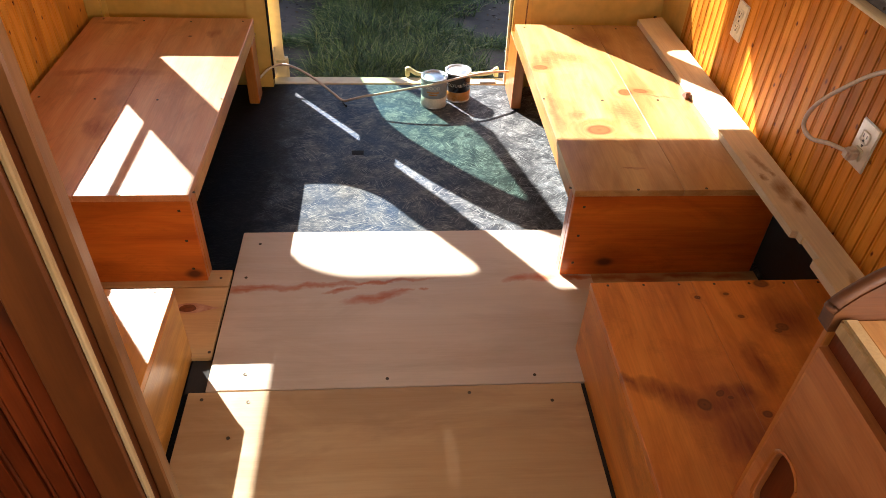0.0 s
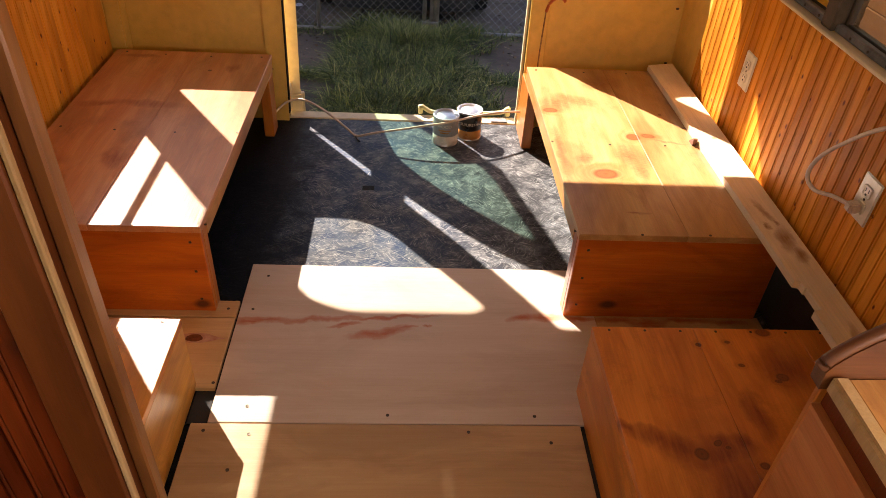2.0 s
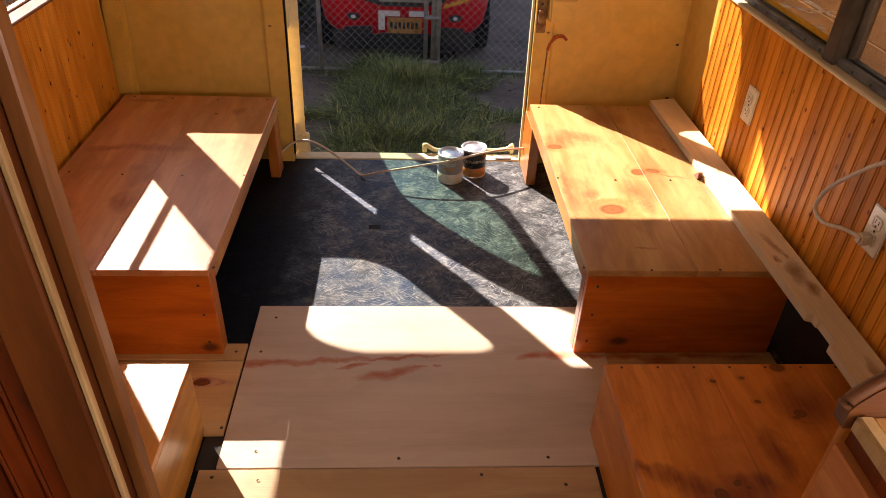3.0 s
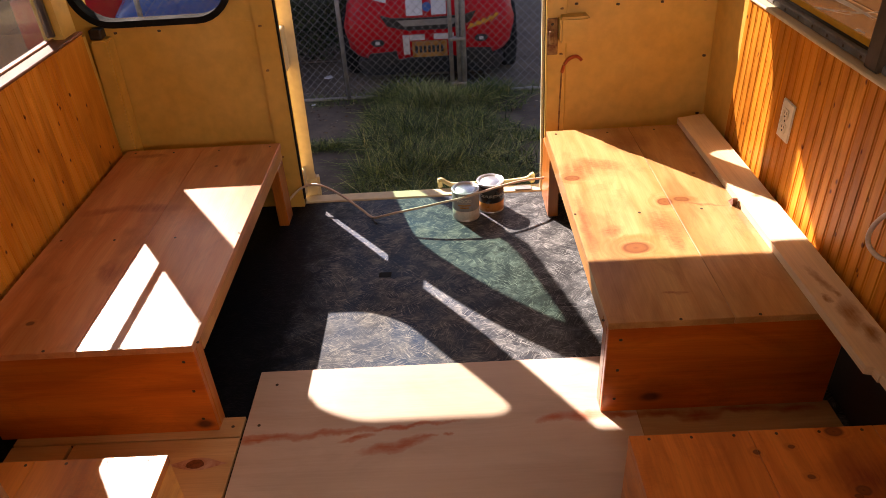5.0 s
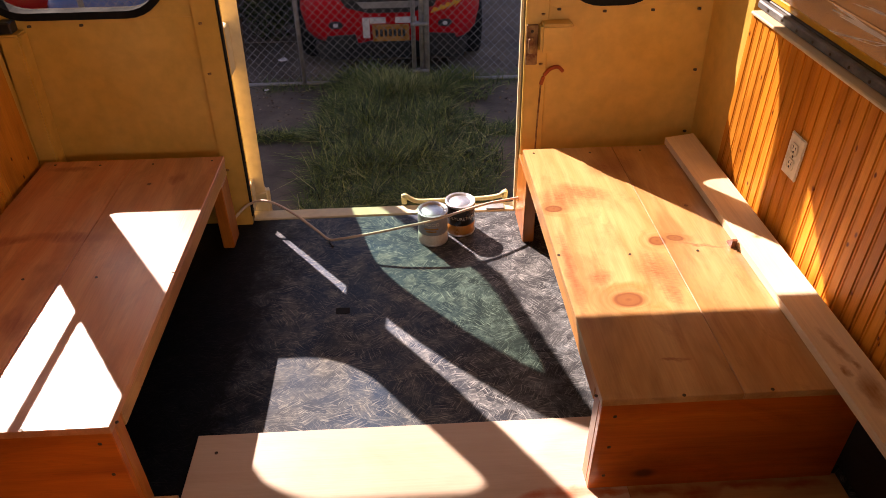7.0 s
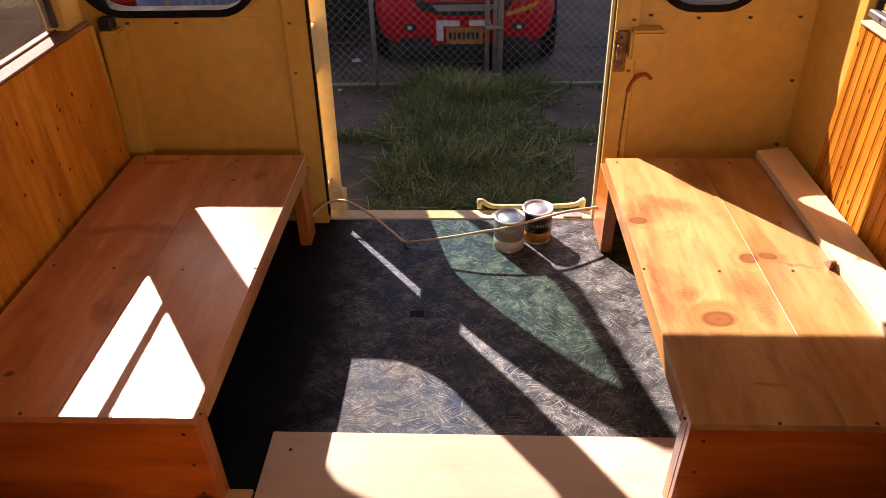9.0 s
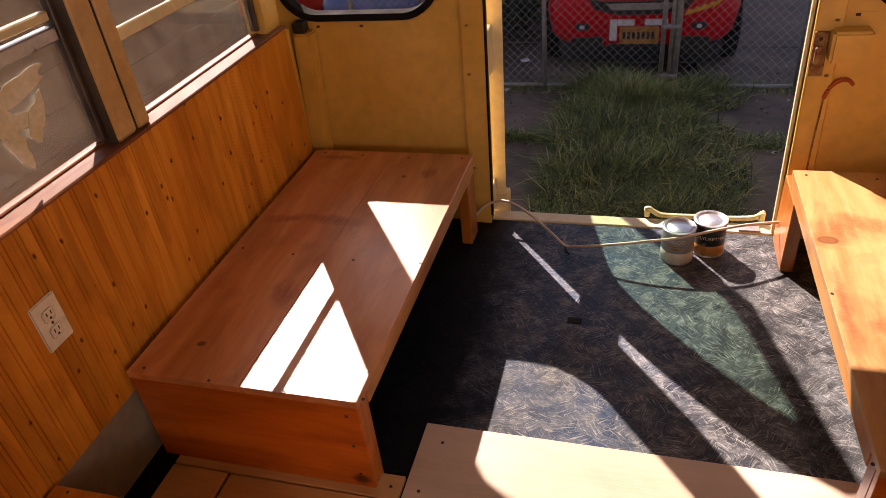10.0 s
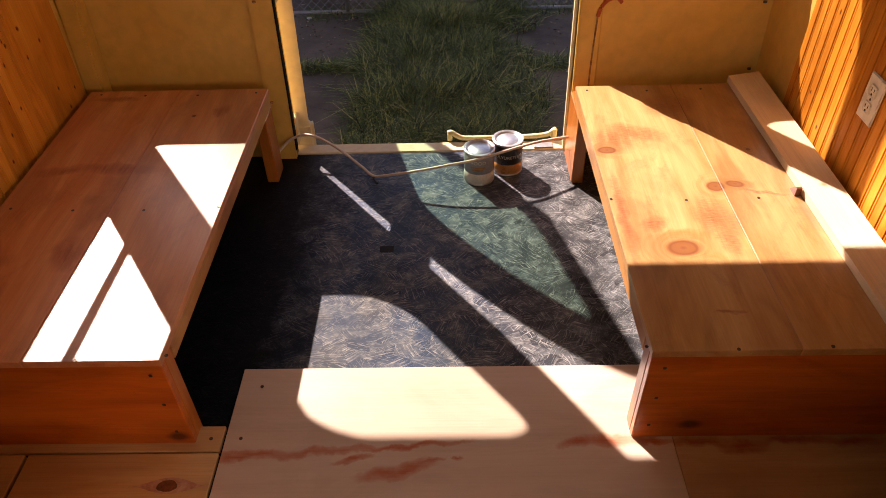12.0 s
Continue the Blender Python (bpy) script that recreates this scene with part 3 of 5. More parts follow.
def rounded(x0, x1, z0, z1, r, n=8):
    pts = []
    for cx, cz, a0 in ((x1 - r, z1 - r, 0), (x0 + r, z1 - r, 90), (x0 + r, z0 + r, 180), (x1 - r, z0 + r, 270)):
        for i in range(n + 1):
            a = radians(a0 + 90 * i / n)
            pts.append((cx + r * math.cos(a), cz + r * math.sin(a)))
    return pts


def tube(points, r, sides=8, taper=None, closed=False):
    """A round bar along a smooth line through the points."""
    pts = [Vector(p) for p in points]
    fine = []
    m = len(pts)
    span = m if closed else m - 1
    for i in range(span):
        p0, p1, p2, p3 = (pts[(i - 1) % m] if closed or i else pts[0]), pts[i], pts[(i + 1) % m], (pts[(i + 2) % m] if closed or i + 2 < m else pts[-1])
        steps = 6 if m > 2 else 1
        for s in range(steps):
            t = s / steps
            fine.append(0.5 * ((2 * p1) + (p2 - p0) * t + (2 * p0 - 5 * p1 + 4 * p2 - p3) * t * t + (3 * p1 - p0 - 3 * p2 + p3) * t ** 3))
    if not closed:
        fine.append(pts[-1])
    bm = bmesh.new()
    rings = []
    n = len(fine)
    for i, p in enumerate(fine):
        d = (fine[(i + 1) % n] - fine[i - 1]) if closed else (fine[min(i + 1, n - 1)] - fine[max(i - 1, 0)])
        d.normalize()
        up = Vector((0, 0, 1)) if abs(d.z) < 0.9 else Vector((1, 0, 0))
        u = d.cross(up).normalized()
        w = d.cross(u)
        rings.append([bm.verts.new(p + r * (math.cos(2 * math.pi * k / sides) * u + math.sin(2 * math.pi * k / sides) * w)) for k in range(sides)])
    for i in range(n if closed else n - 1):
        a, c = rings[i], rings[(i + 1) % n]
        for k in range(sides):
            bm.faces.new((a[k], a[(k + 1) % sides], c[(k + 1) % sides], c[k]))
    if not closed:
        bm.faces.new(rings[0])
        bm.faces.new(rings[-1])
    return bm


def flowing(points, n=5):
    """A smooth run through the points."""
    p = [Vector(q) for q in points]
    p = [p[0], *p, p[-1]]
    out = []
    for a, b, c, d in zip(p, p[1:], p[2:], p[3:]):
        for k in range(n):
            t = k / n
            out.append(tuple(0.5 * (2 * b + (c - a) * t + (2 * a - 5 * b + 4 * c - d) * t * t + (3 * b - a - 3 * c + d) * t ** 3)))
    return out + [tuple(p[-1])]


def lathe(profile, centre, sides=32):
    bm = bmesh.new()
    rings = []
    for r, z in profile:
        rings.append([bm.verts.new((centre[0] + r * math.cos(2 * math.pi * k / sides), centre[1] + r * math.sin(2 * math.pi * k / sides), centre[2] + z)) for k in range(sides)])
    for a, c in zip(rings, rings[1:]):
        for k in range(sides):
            bm.faces.new((a[k], a[(k + 1) % sides], c[(k + 1) % sides], c[k]))
    bm.faces.new(rings[0])
    bm.faces.new(rings[-1])
    return bm


def blob(cx, cy, rx, ry, z0, z1, seed, n=20, rough=0.25, ang=0.0):
    """A flat stain or film scrap with an uneven outline."""
    rnd = random.Random(seed)
    ph = [rnd.uniform(0, 6.28) for _ in range(4)]
    pts = []
    for i in range(n):
        a = 2 * math.pi * i / n
        k = 1 + rough * (0.5 * math.sin(2 * a + ph[0]) + 0.4 * math.sin(3 * a + ph[1]) + 0.35 * math.sin(5 * a + ph[2]) + 0.25 * math.sin(8 * a + ph[3]))
        x, y = rx * k * math.cos(a), ry * k * math.sin(a)
        pts.append((cx + x * math.cos(ang) - y * math.sin(ang), cy + x * math.sin(ang) + y * math.cos(ang)))
    return prism(pts, z0, z1, 'z')


def lean(bm, k=0.09):
    """The rear wall leans out towards the top."""
    for v in bm.verts:
        v.co.y += k * v.co.z
    return bm


# ---------------------------------------------------------------- large structure
XW, YR, YF, ZC = 1.13, 0.19, -4.4, 1.88       # half width, rear wall at floor, front, ceiling

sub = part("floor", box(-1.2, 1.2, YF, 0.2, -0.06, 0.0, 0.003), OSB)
tagged(sub, "worn black-painted strand board bus floor", "floor", kind="structure")
skin_l = part("corner_skin", box(-1.206, -1.2005, 0.05, 0.40, -0.06, ZC, 0), CREAM)
tagged(skin_l, "cream outer corner skin of the bus", "wall", kind="structure")
ceil = part("ceiling", box(-1.2, 1.2, YF, 0.44, ZC, ZC + 0.05, 0), CEIL)
tagged(ceil, "pale painted bus ceiling", "ceiling", kind="structure")
front = part("wall_front", prism([(-1.2, 0), (1.2, 0), (1.2, ZC), (-1.2, ZC)], YF - 0.05, YF, 'y', hole=rounded(-0.95, 0.95, 0.85, 1.65, 0.1)), CREAM)
tagged(front, "cream painted front bulkhead", "wall", kind="structure")

# rear wall panels with the two rounded windows, either side of the doorway
DL, DR, DH = -0.465, 0.515, 1.395               # doorway
for nm, x0, x1, wx0, wx1 in (("wall_rear_left", -1.2, DL, -1.182, -0.615), ("wall_rear_right", DR, 1.2, 0.63, 0.96)):
    edge_line = [(DL, 0), (DL, 0.95), (DL - 0.027, 1.25), (DL - 0.042, DH)] if x0 < 0 else []
    outline = [(x0, 0), *edge_line, (DL - 0.042, ZC), (x0, ZC)] if x0 < 0 else [(x0, 0), (x1, 0), (x1, ZC), (x0, ZC)]
    w = part(nm, lean(prism(outline, YR, YR + 0.03, 'y', hole=rounded(wx0, wx1, 0.755, 1.350, 0.13))), CREAM)
    tagged(w, "cream painted steel rear wall panel", "wall", kind="structure")
    win = tagged(part("window", lean(prism(rounded(wx0 + 0.002, wx1 - 0.002, 0.757, 1.348, 0.128), YR + 0.013, YR + 0.017, 'y')), DUSTY_GLASS),
                 "rounded bus rear window in black rubber", "window", "rear windows", "structure")
    part("gasket", lean(prism(rounded(wx0 - 0.016, wx1 + 0.016, 0.739, 1.368, 0.145), YR - 0.012, YR + 0.04, 'y', hole=rounded(wx0 + 0.006, wx1 - 0.006, 0.762, 1.342, 0.124))), RUBBER, win, "black rubber gasket")
    # fold lines and raised stiffener next to the doorway
    s = -1 if x0 < 0 else 1
    xe = DL if s < 0 else DR
    if s < 0:          # the left edge of the doorway curves out towards the roof
        jamb = prism(edge_line + [(px - 0.075, pz) for px, pz in reversed(edge_line)], YR - 0.016, YR + 0.032, 'y', bev=0.004)
    else:
        jamb = box(xe, xe + 0.075, YR - 0.016, YR + 0.032, 0.0, DH, 0.004)
    j = part("jamb", lean(jamb), CREAM)
    tagged(j, "cream painted steel door jamb", "door jamb", kind="structure")
    for zz in (0.22, 0.56, 0.72, 0.9):
        part("rivet", lean(lathe([(0.0, -0.003), (0.006, -0.002), (0.006, 0.003), (0.0, 0.004)], (0, 0, 0), 8)), RUST, j).location = (xe + s * 0.055, YR - 0.018 + 0.09 * zz, zz)
for xa, xb, pts in ((-1.10, DL - 0.077, ((-1.055, 0.72), (-0.894, 0.72), (-1.10, 0.52))), (DR + 0.077, 1.10, ((0.624, 0.73), (0.773, 0.72), (0.932, 0.72), (1.085, 0.72), (1.105, 0.52), (1.105, 0.30)))):
    sm = part("panel_seam", lean(box(xa, xb, YR - 0.0015, YR + 0.001, 0.7345, 0.7375, 0)), CREAM)
    tagged(sm, "folded seam across the cream rear panel", "seam", kind="structure")
    for x, z in pts:
        part("rivet", lean(lathe([(0.0, -0.004), (0.0065, -0.003), (0.0065, 0.003), (0.0, 0.004)], (0, 0, 0), 8)), SCREW, sm).matrix_local = pose(x, YR + 0.09 * z - 0.001, z, 0, 0, 0)
head = part("wall_rear_header", lean(box(DL - 0.0415, DR, YR, YR + 0.03, DH, ZC, 0)), CREAM)
tagged(head, "cream painted panel above the rear doorway", "wall", kind="structure")
sill = part("door_sill", box(DL - 0.06, DR + 0.06, 0.201, 0.262, -0.07, 0.004, 0.004), CREAM_DOOR)
tagged(sill, "scuffed cream metal rear door sill", "door sill", kind="structure")

# side walls: solid below the windows, posts, header above
SILLS = {-1: 0.7675, 1: 0.79}
TOP_Z = 1.262
LEFT_POSTS = ((0.035, 0.13), (-0.745, -0.62), (-1.54, -1.39), (-2.31, -2.16), (-3.08, -2.93), (-3.85, -3.70))
RIGHT_POSTS = ((-0.02, 0.305), (-0.785, -0.735), (-1.525, -1.475), (-2.31, -2.16), (-3.08, -2.93), (-3.85, -3.70))
for sd, nm, posts in ((-1, "wall_left", LEFT_POSTS), (1, "wall_right", RIGHT_POSTS)):
    xa, xb = sorted((sd * XW, sd * 1.19))
    SILL_Z = SILLS[sd]
    bm = box(xa, xb, YF, 0.18 if sd < 0 else 0.262, -0.06, SILL_Z - 0.03, 0)
    box(xa, xb, YF, 0.13 if sd < 0 else 0.34, TOP_Z, ZC, 0, bm)
    for p0, p1 in posts:
        box(xa, xb, p0, p1, SILL_Z - 0.03, TOP_Z, 0, bm)
    w = part(nm, bm, CREAM)
    tagged(w, "cream painted steel bus side wall", "wall", kind="structure")

# ---------------------------------------------------------------- beadboard planks on the side walls


def bead_profile(w, t, sign, dep):
    """Section of a beaded board: a round bead between two grooves at its edge and again in its middle; sign is the way it faces."""
    pts = [(0.0, -dep)]
    for c in (0.0075, w / 2 + 0.0075):
        pts += [(c - 0.0068, 0.0)] if c > 0.02 else []
        pts += [(c - 0.0062, -dep), (c - 0.0042, -dep), (c - 0.0036, -0.28 * dep), (c - 0.0018, -0.0006), (c + 0.0018, -0.0006), (c + 0.0036, -0.28 * dep), (c + 0.0042, -dep), (c + 0.0062, -dep), (c + 0.0072, 0.0)]
    pts += [(w, 0.0)]
    return [(u, sign * (t + d)) for u, d in pts] + [(w, 0), (0, 0)]


def bead_mesh(name, w, t, z0, z1, face, along, dep=0.009):
    """One beaded board standing upright; face: the direction its front shows, along: the axis of its width."""
    bm = bmesh.new()
    prof = bead_profile(w, t, face, dep)
    lo, hi = [], []
    for u, d in prof:
        co = (d, u) if along == 'y' else (u, d)
        lo.append(bm.verts.new((*co, z0)))
        hi.append(bm.verts.new((*co, z1)))
    for i in range(len(prof)):
        k = (i + 1) % len(prof)
        bm.faces.new((lo[i], lo[k], hi[k], hi[i]))
    bm.faces.new(lo)
    bm.faces.new(hi)
    bmesh.ops.recalc_face_normals(bm, faces=bm.faces)
    me = bpy.data.meshes.new(name)
    bm.to_mesh(me)
    bm.free()
    return me


PW = 0.082
for sd, nm, z0, z1, y_end in ((-1, "wainscot_left", 0.225, 0.756, -0.085), (1, "wainscot_right", 0.27, 0.795, -0.055)):
    wall = thing(nm, (sd * XW, 0, 0), "orange varnished pine beadboard lining along the side wall", "wall panel", kind="structure")
    me = bead_mesh("plank", PW, 0.017, z0, z1, -sd, 'y', 0.0035 if sd < 0 else 0.007)
    me.materials.append(BEAD)
    for i in range(30):
        ob = new("plank", me)
        ob.parent = wall
        ob.location = (0, y_end - (i + 1) * PW, 0)
        BASE[ob.name] = BASE[wall.name]

# flat end board and varnished ledge on the left, raw top edge on the right
lw = part("trim_board", box(-XW, -XW + 0.019, -0.0845, 0.125, 0.225, 0.756, 0.003), BEAD)
tagged(lw, "flat varnished pine end board beside the beadboard", "trim", kind="structure")
ledge = part("window_ledge", box(-1.2, -XW + 0.0225, -2.6, 0.13, 0.757, 0.767, 0.003), LEDGE)
tagged(ledge, "glossy stained pine window ledge", "window ledge", kind="structure")
redge = part("panel_top_edge", box(1.105, 1.152, -2.6, -0.055, 0.796, 0.806, 0.003), RAW)
tagged(redge, "raw sawn top edge of the wall panel", "trim", kind="structure")
cornl = part("corner_post_left", lean(box(-1.129, -1.065, 0.127, 0.189, 0.0, 0.712, 0.006, seg=2), 0.09), CREAM)
tagged(cornl, "cream painted rounded bus corner post", "corner post", kind="structure")
clip = part("corner_clip", box(-1.128, -1.085, 0.20, 0.245, 0.713, 0.748, 0.004), BLACK)
tagged(clip, "black clip at the top of the corner post", "clip", kind="structure")
# near-black panel: the shade below the right lining is put into its colour
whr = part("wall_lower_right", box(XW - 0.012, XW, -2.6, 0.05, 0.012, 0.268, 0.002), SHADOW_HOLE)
tagged(whr, "dark wall panel with the shade below the right lining painted in", "wall", kind="structure")
whl = part("wall_lower_left", box(-XW, -XW + 0.01, -2.0, 0.1, 0.012, 0.222, 0.002), GREY_METAL)
tagged(whl, "bare grey steel wall below the lining", "wall", kind="structure")

# side windows: glass, aluminium sash, meeting rail


def side_window(sd, y0, y1, rail_z):
    xs = sd * 1.165
    SILL_Z = SILLS[sd]
    # dark on the left windows too, painting in the shade beside the post
    fr = DARK
    w = thing("window", (xs, (y0 + y1) / 2, SILL_Z), "bus side window in a worn metal sash", "window", "side windows", "structure")
    def bar(name, ya, yb, za, zb, m, th=0.014):
        xa, xb = sorted((xs - th, xs + th))
        part(name, box(xa, xb, ya, yb, za, zb, 0.003), m, w)
    bar("bottom_rail", y0, y1, SILL_Z + 0.0, SILL_Z + 0.006, LEDGE, 0.004)
    bar("side_rail", y0, y0 + 0.014, SILL_Z + 0.012, TOP_Z, fr)
    bar("side_rail", y1 - 0.014, y1, SILL_Z + 0.012, TOP_Z, fr)
    if rail_z:
        bar("meeting_rail", y0 + 0.02, y1 - 0.02, rail_z, rail_z + 0.03, ALU)
        bar("meeting_rail", y0 + 0.02, y1 - 0.02, rail_z + 0.042, rail_z + 0.062, CREAM_DOOR, 0.01)
    if sd < 0 and y1 > 0:
        bar("sash_rail", y0 + 0.016, y1 - 0.016, 0.954, 0.986, CREAM_DOOR, 0.006)
    part("pane", box(xs - 0.002, xs + 0.002, y0 + 0.02, y1 - 0.02, SILL_Z + 0.012, TOP_Z, 0), GLASS if sd < 0 else BRONZE_GLASS, w)
    return w


DARK = speckled("dark_window_frame", (0.035, 0.026, 0.018), (0.085, 0.062, 0.042), 10.0, 0.45)
for sd, posts in ((-1, LEFT_POSTS), (1, RIGHT_POSTS)):
    for i in range(len(posts) - 1):
        side_window(sd, posts[i + 1][1] + 0.002, posts[i][0] - 0.002, 1.02 if (sd < 0 and i == 1) else 0)
# split post cover between the left windows
for ya, yb in ((-0.785, -0.735), (-1.525, -1.475)):
    pc = part("window_post", box(XW - 0.012, XW + 0.063, ya - 0.003, yb + 0.003, 0.8075, TOP_Z - 0.001, 0.004), DARK)
    tagged(pc, "dark metal post between the side windows", "window post", kind="structure")
for ya, yb in ((-0.745, -0.677), (-0.668, -0.622)):
    pc = part("window_post", box(-XW - 0.001, -XW + 0.008, ya, yb, 0.768, TOP_Z + 0.2, 0.006), GOLD)
    tagged(pc, "cream metal post between the side windows", "window post", kind="structure")
TRACK = speckled("weathered_grey_track", (0.10, 0.105, 0.11), (0.22, 0.225, 0.23), 16.0, 0.55, metal=0.2)
rail_r = part("window_track", box(1.1315, 1.152, -2.6, -0.03, 0.8065, 0.828, 0.004), TRACK)
tagged(rail_r, "grey metal track under the side windows", "window track", kind="structure")
for k in range(14):
    part("rivet", lathe([(0.0, 0.0), (0.004, 0.0), (0.004, 0.002), (0.0, 0.003)], (0, 0, 0), 8), SCREW, rail_r).matrix_local = pose(1.131, -0.10 - 0.085 * k, 0.817, 0, -90, 0)
chan = part("window_channel", box(1.1525, 1.178, -2.6, -0.03, 0.8065, 0.8305, 0.003), BLACK)
tagged(chan, "black rubber channel under the side window panes", "window channel", kind="structure")
ysr = part("window_strip", box(1.1555, 1.162, -0.715, -0.05, 0.831, 0.848, 0.002), YELLOW)
tagged(ysr, "bus yellow strip along the bottom of the pane", "trim", kind="structure")
# thin dark plate over the cream post side, putting its shade into the colour
side = part("post_side", box(-1.189, -XW + 0.004, -0.7485, -0.7455, 0.7685, TOP_Z - 0.002, 0), DARK)
tagged(side, "added dark plate painting shade on the window post's side", "window post", kind="structure")
slit = part("post_slit", box(-XW - 0.001, -XW + 0.003, -0.6775, -0.6675, 0.768, TOP_Z + 0.2, 0), SHADOW_HOLE)
tagged(slit, "dark slit between the two window post halves", "trim", kind="structure")

# ---------------------------------------------------------------- the open rear door
TH = radians(105.5)
door = thing("door_rear", (DL + 0.026, 0.278, 0.0), "cream steel bus rear door standing open with green tinted glass", "door", kind="structure")


def on_door(bm):
    """From door coordinates (s along, thickness, z) to the open door's place."""
    c, s = math.cos(TH), math.sin(TH)
    for v in bm.verts:
        a, d = v.co.x, v.co.y
        v.co.x, v.co.y = DL + 0.026 + a * c - d * s, 0.278 + a * s + d * c
    return lean(bm, 0.125)


EDGE = [(0.0, -0.02), (0.0, 0.76), (0.012, 0.86), (0.03, 0.95), (0.052, 1.04), (0.075, 1.12), (0.115, 1.24), (0.165, 1.36), (0.215, 1.45), (0.27, 1.545)]
OPENING = [(0.30, 0.70), (0.25, 0.73), (0.23, 0.80), (0.235, 0.94), (0.255, 1.08), (0.285, 1.19), (0.325, 1.31), (0.365, 1.40), (0.42, 1.47), (0.50, 1.50), (0.86, 1.50), (0.92, 1.47), (0.935, 1.40), (0.935, 0.80), (0.915, 0.73), (0.86, 0.70)]
part("door_panel", on_door(prism([(q + 0.03, z) for q, z in EDGE] + [(0.975, 1.545), (0.975, -0.02)], 0.0, 0.04, 'y', hole=OPENING)), CREAM_DOOR, door)
part("pane", on_door(prism(OPENING, 0.018, 0.022, 'y')), GREEN_GLASS, door, "green tinted glass")
part("edge_flange", on_door(prism(EDGE + [(q + 0.0295, z) for q, z in reversed(EDGE)], -0.012, 0.045, 'y')), CREAM_DOOR, door)
part("corner_foot", on_door(box(-0.012, 0.045, -0.03, 0.055, -0.05, 0.085, 0.016, seg=3)), CREAM_DOOR, door)
for z0, z1 in ((0.02, 0.13), (0.53, 0.69)):
    part("hinge", lean(box(DL - 0.02, DL + 0.004, 0.223, 0.29, z0, z1, 0.004)), CREAM_DOOR, door, "painted steel door hinge")
seal = part("weatherstrip", lean(box(DL + 0.0005, DL + 0.006, 0.176, 0.200, 0.03, 0.95, 0.002)), RUBBER)
tagged(seal, "black rubber door weatherstrip", "weatherstrip", kind="structure")
ys = part("yellow_edge", lean(box(DL + 0.0005, DL + 0.005, 0.2005, 0.216, 0.06, 0.95, 0.002)), YELLOW)
tagged(ys, "bus yellow painted door frame edge", "trim", kind="structure")
fl = part("door_flange", lean(box(DR - 0.012, DR - 0.0005, 0.200, 0.222, 0.005, 1.38, 0.003)), CREAM_DOOR)
tagged(fl, "pale cream door frame flange", "trim", kind="structure")

# latch and torn cut in the right panel
latch = thing("door_latch", (0.53, 0.26, 0.65), "rusty steel latch plate on the doorway edge", "door latch")
part("plate", lean(box(0.517, 0.556, 0.165, 0.176, 0.56, 0.69, 0.003)), RUST, latch)
part("bolt", lean(box(0.523, 0.540, 0.150, 0.164, 0.60, 0.65, 0.004)), RUST, latch)
part("screw", lean(box(0.530, 0.540, 0.160, 0.166, 0.665, 0.675, 0.003)), SCREW, latch)
lbx = part("latch_cover", lean(box(0.558, 0.665, 0.125, 0.189, 0.61, 0.70, 0.008, seg=2)), CREAM)
tagged(lbx, "cream painted steel latch cover box", "latch cover")
cut = thing("wall_cut", (0.57, 0.2, 0.4), "red rusty cut line in the cream panel", "rust mark")
part("arc", lean(tube([(0.574, 0.171, 0.492), (0.584, 0.173, 0.522), (0.605, 0.181, 0.540), (0.632, 0.187, 0.543), (0.650, 0.187, 0.528)], 0.0065, 6)), RED_CUT, cut)
part("line", lean(tube([(0.574, 0.1725, 0.492), (0.568, 0.1725, 0.33), (0.567, 0.1725, 0.2)], 0.003, 6)), RUST, cut)

# ---------------------------------------------------------------- floor sheets
shl = thing("plywood_floor", (0, -1.5, 0.0), "pale plywood floor sheets with red stain smears", "plywood", kind="structure")
part("sheet", box(-0.437, 0.60, -1.424, -0.812, 0.0, 0.012, 0.0015), PLY, shl)
part("sheet", box(-0.476, 0.482, -3.2, -1.427, 0.0, 0.012, 0.0015), PLY_TAN, shl)
part("sheet", box(0.6005, 1.10, -1.32, -1.02, 0.0, 0.012, 0.0015), RAW_SMEAR, shl)
part("board", box(-0.884, -0.443, -1.318, -1.058, 0.0, 0.013, 0.0015), RAW_X, shl)
part("board", box(-1.05, -0.892, -1.318, -1.058, 0.0, 0.013, 0.0015), RAW_X, shl)
part("board", box(-1.05, -0.443, -1.053, -0.985, 0.0, 0.013, 0.0015), RAW_X, shl)
# dark sheets on the floor paint the shade inside the notch and the gap
hole2 = part("floor_gap", box(-0.488, -0.438, -1.424, -1.32, 0.0004, 0.003, 0), SHADOW_HOLE)
tagged(hole2, "notch in the floor boards, its shade a dark sheet", "floor gap", kind="structure")
hole = part("floor_gap", box(0.484, 0.56, -2.6, -1.3, 0.0, 0.004, 0), SHADOW_HOLE)
tagged(hole, "gap beside the plywood, its shade a dark sheet", "floor gap", kind="structure")
eye = thing("floor_knot", (-0.54, -1.14, 0.013), "large dark eye-shaped knot in the floor board", "knot")
part("flame", prism([(-0.615 + 0.165 * k / 12, -1.141 + 0.021 * math.sin(math.pi * k / 12) ** 1.6) for k in range(13)] + [(-0.45 - 0.165 * k / 12, -1.141 - 0.019 * math.sin(math.pi * k / 12) ** 1.6) for k in range(1, 12)], 0.0131, 0.0135, 'z'), STAIN, eye)
part("knot", blob(-0.537, -1.141, 0.022, 0.015, 0.0136, 0.014, 3, 18, 0.1), KNOT, eye)
# flat black patch: the shade inside the open slot is put into its colour
SLOT_BLACK = speckled("open_slot_black", (0.002, 0.002, 0.002), (0.004, 0.004, 0.004), 12.0, 1.0, bmp=0.0)
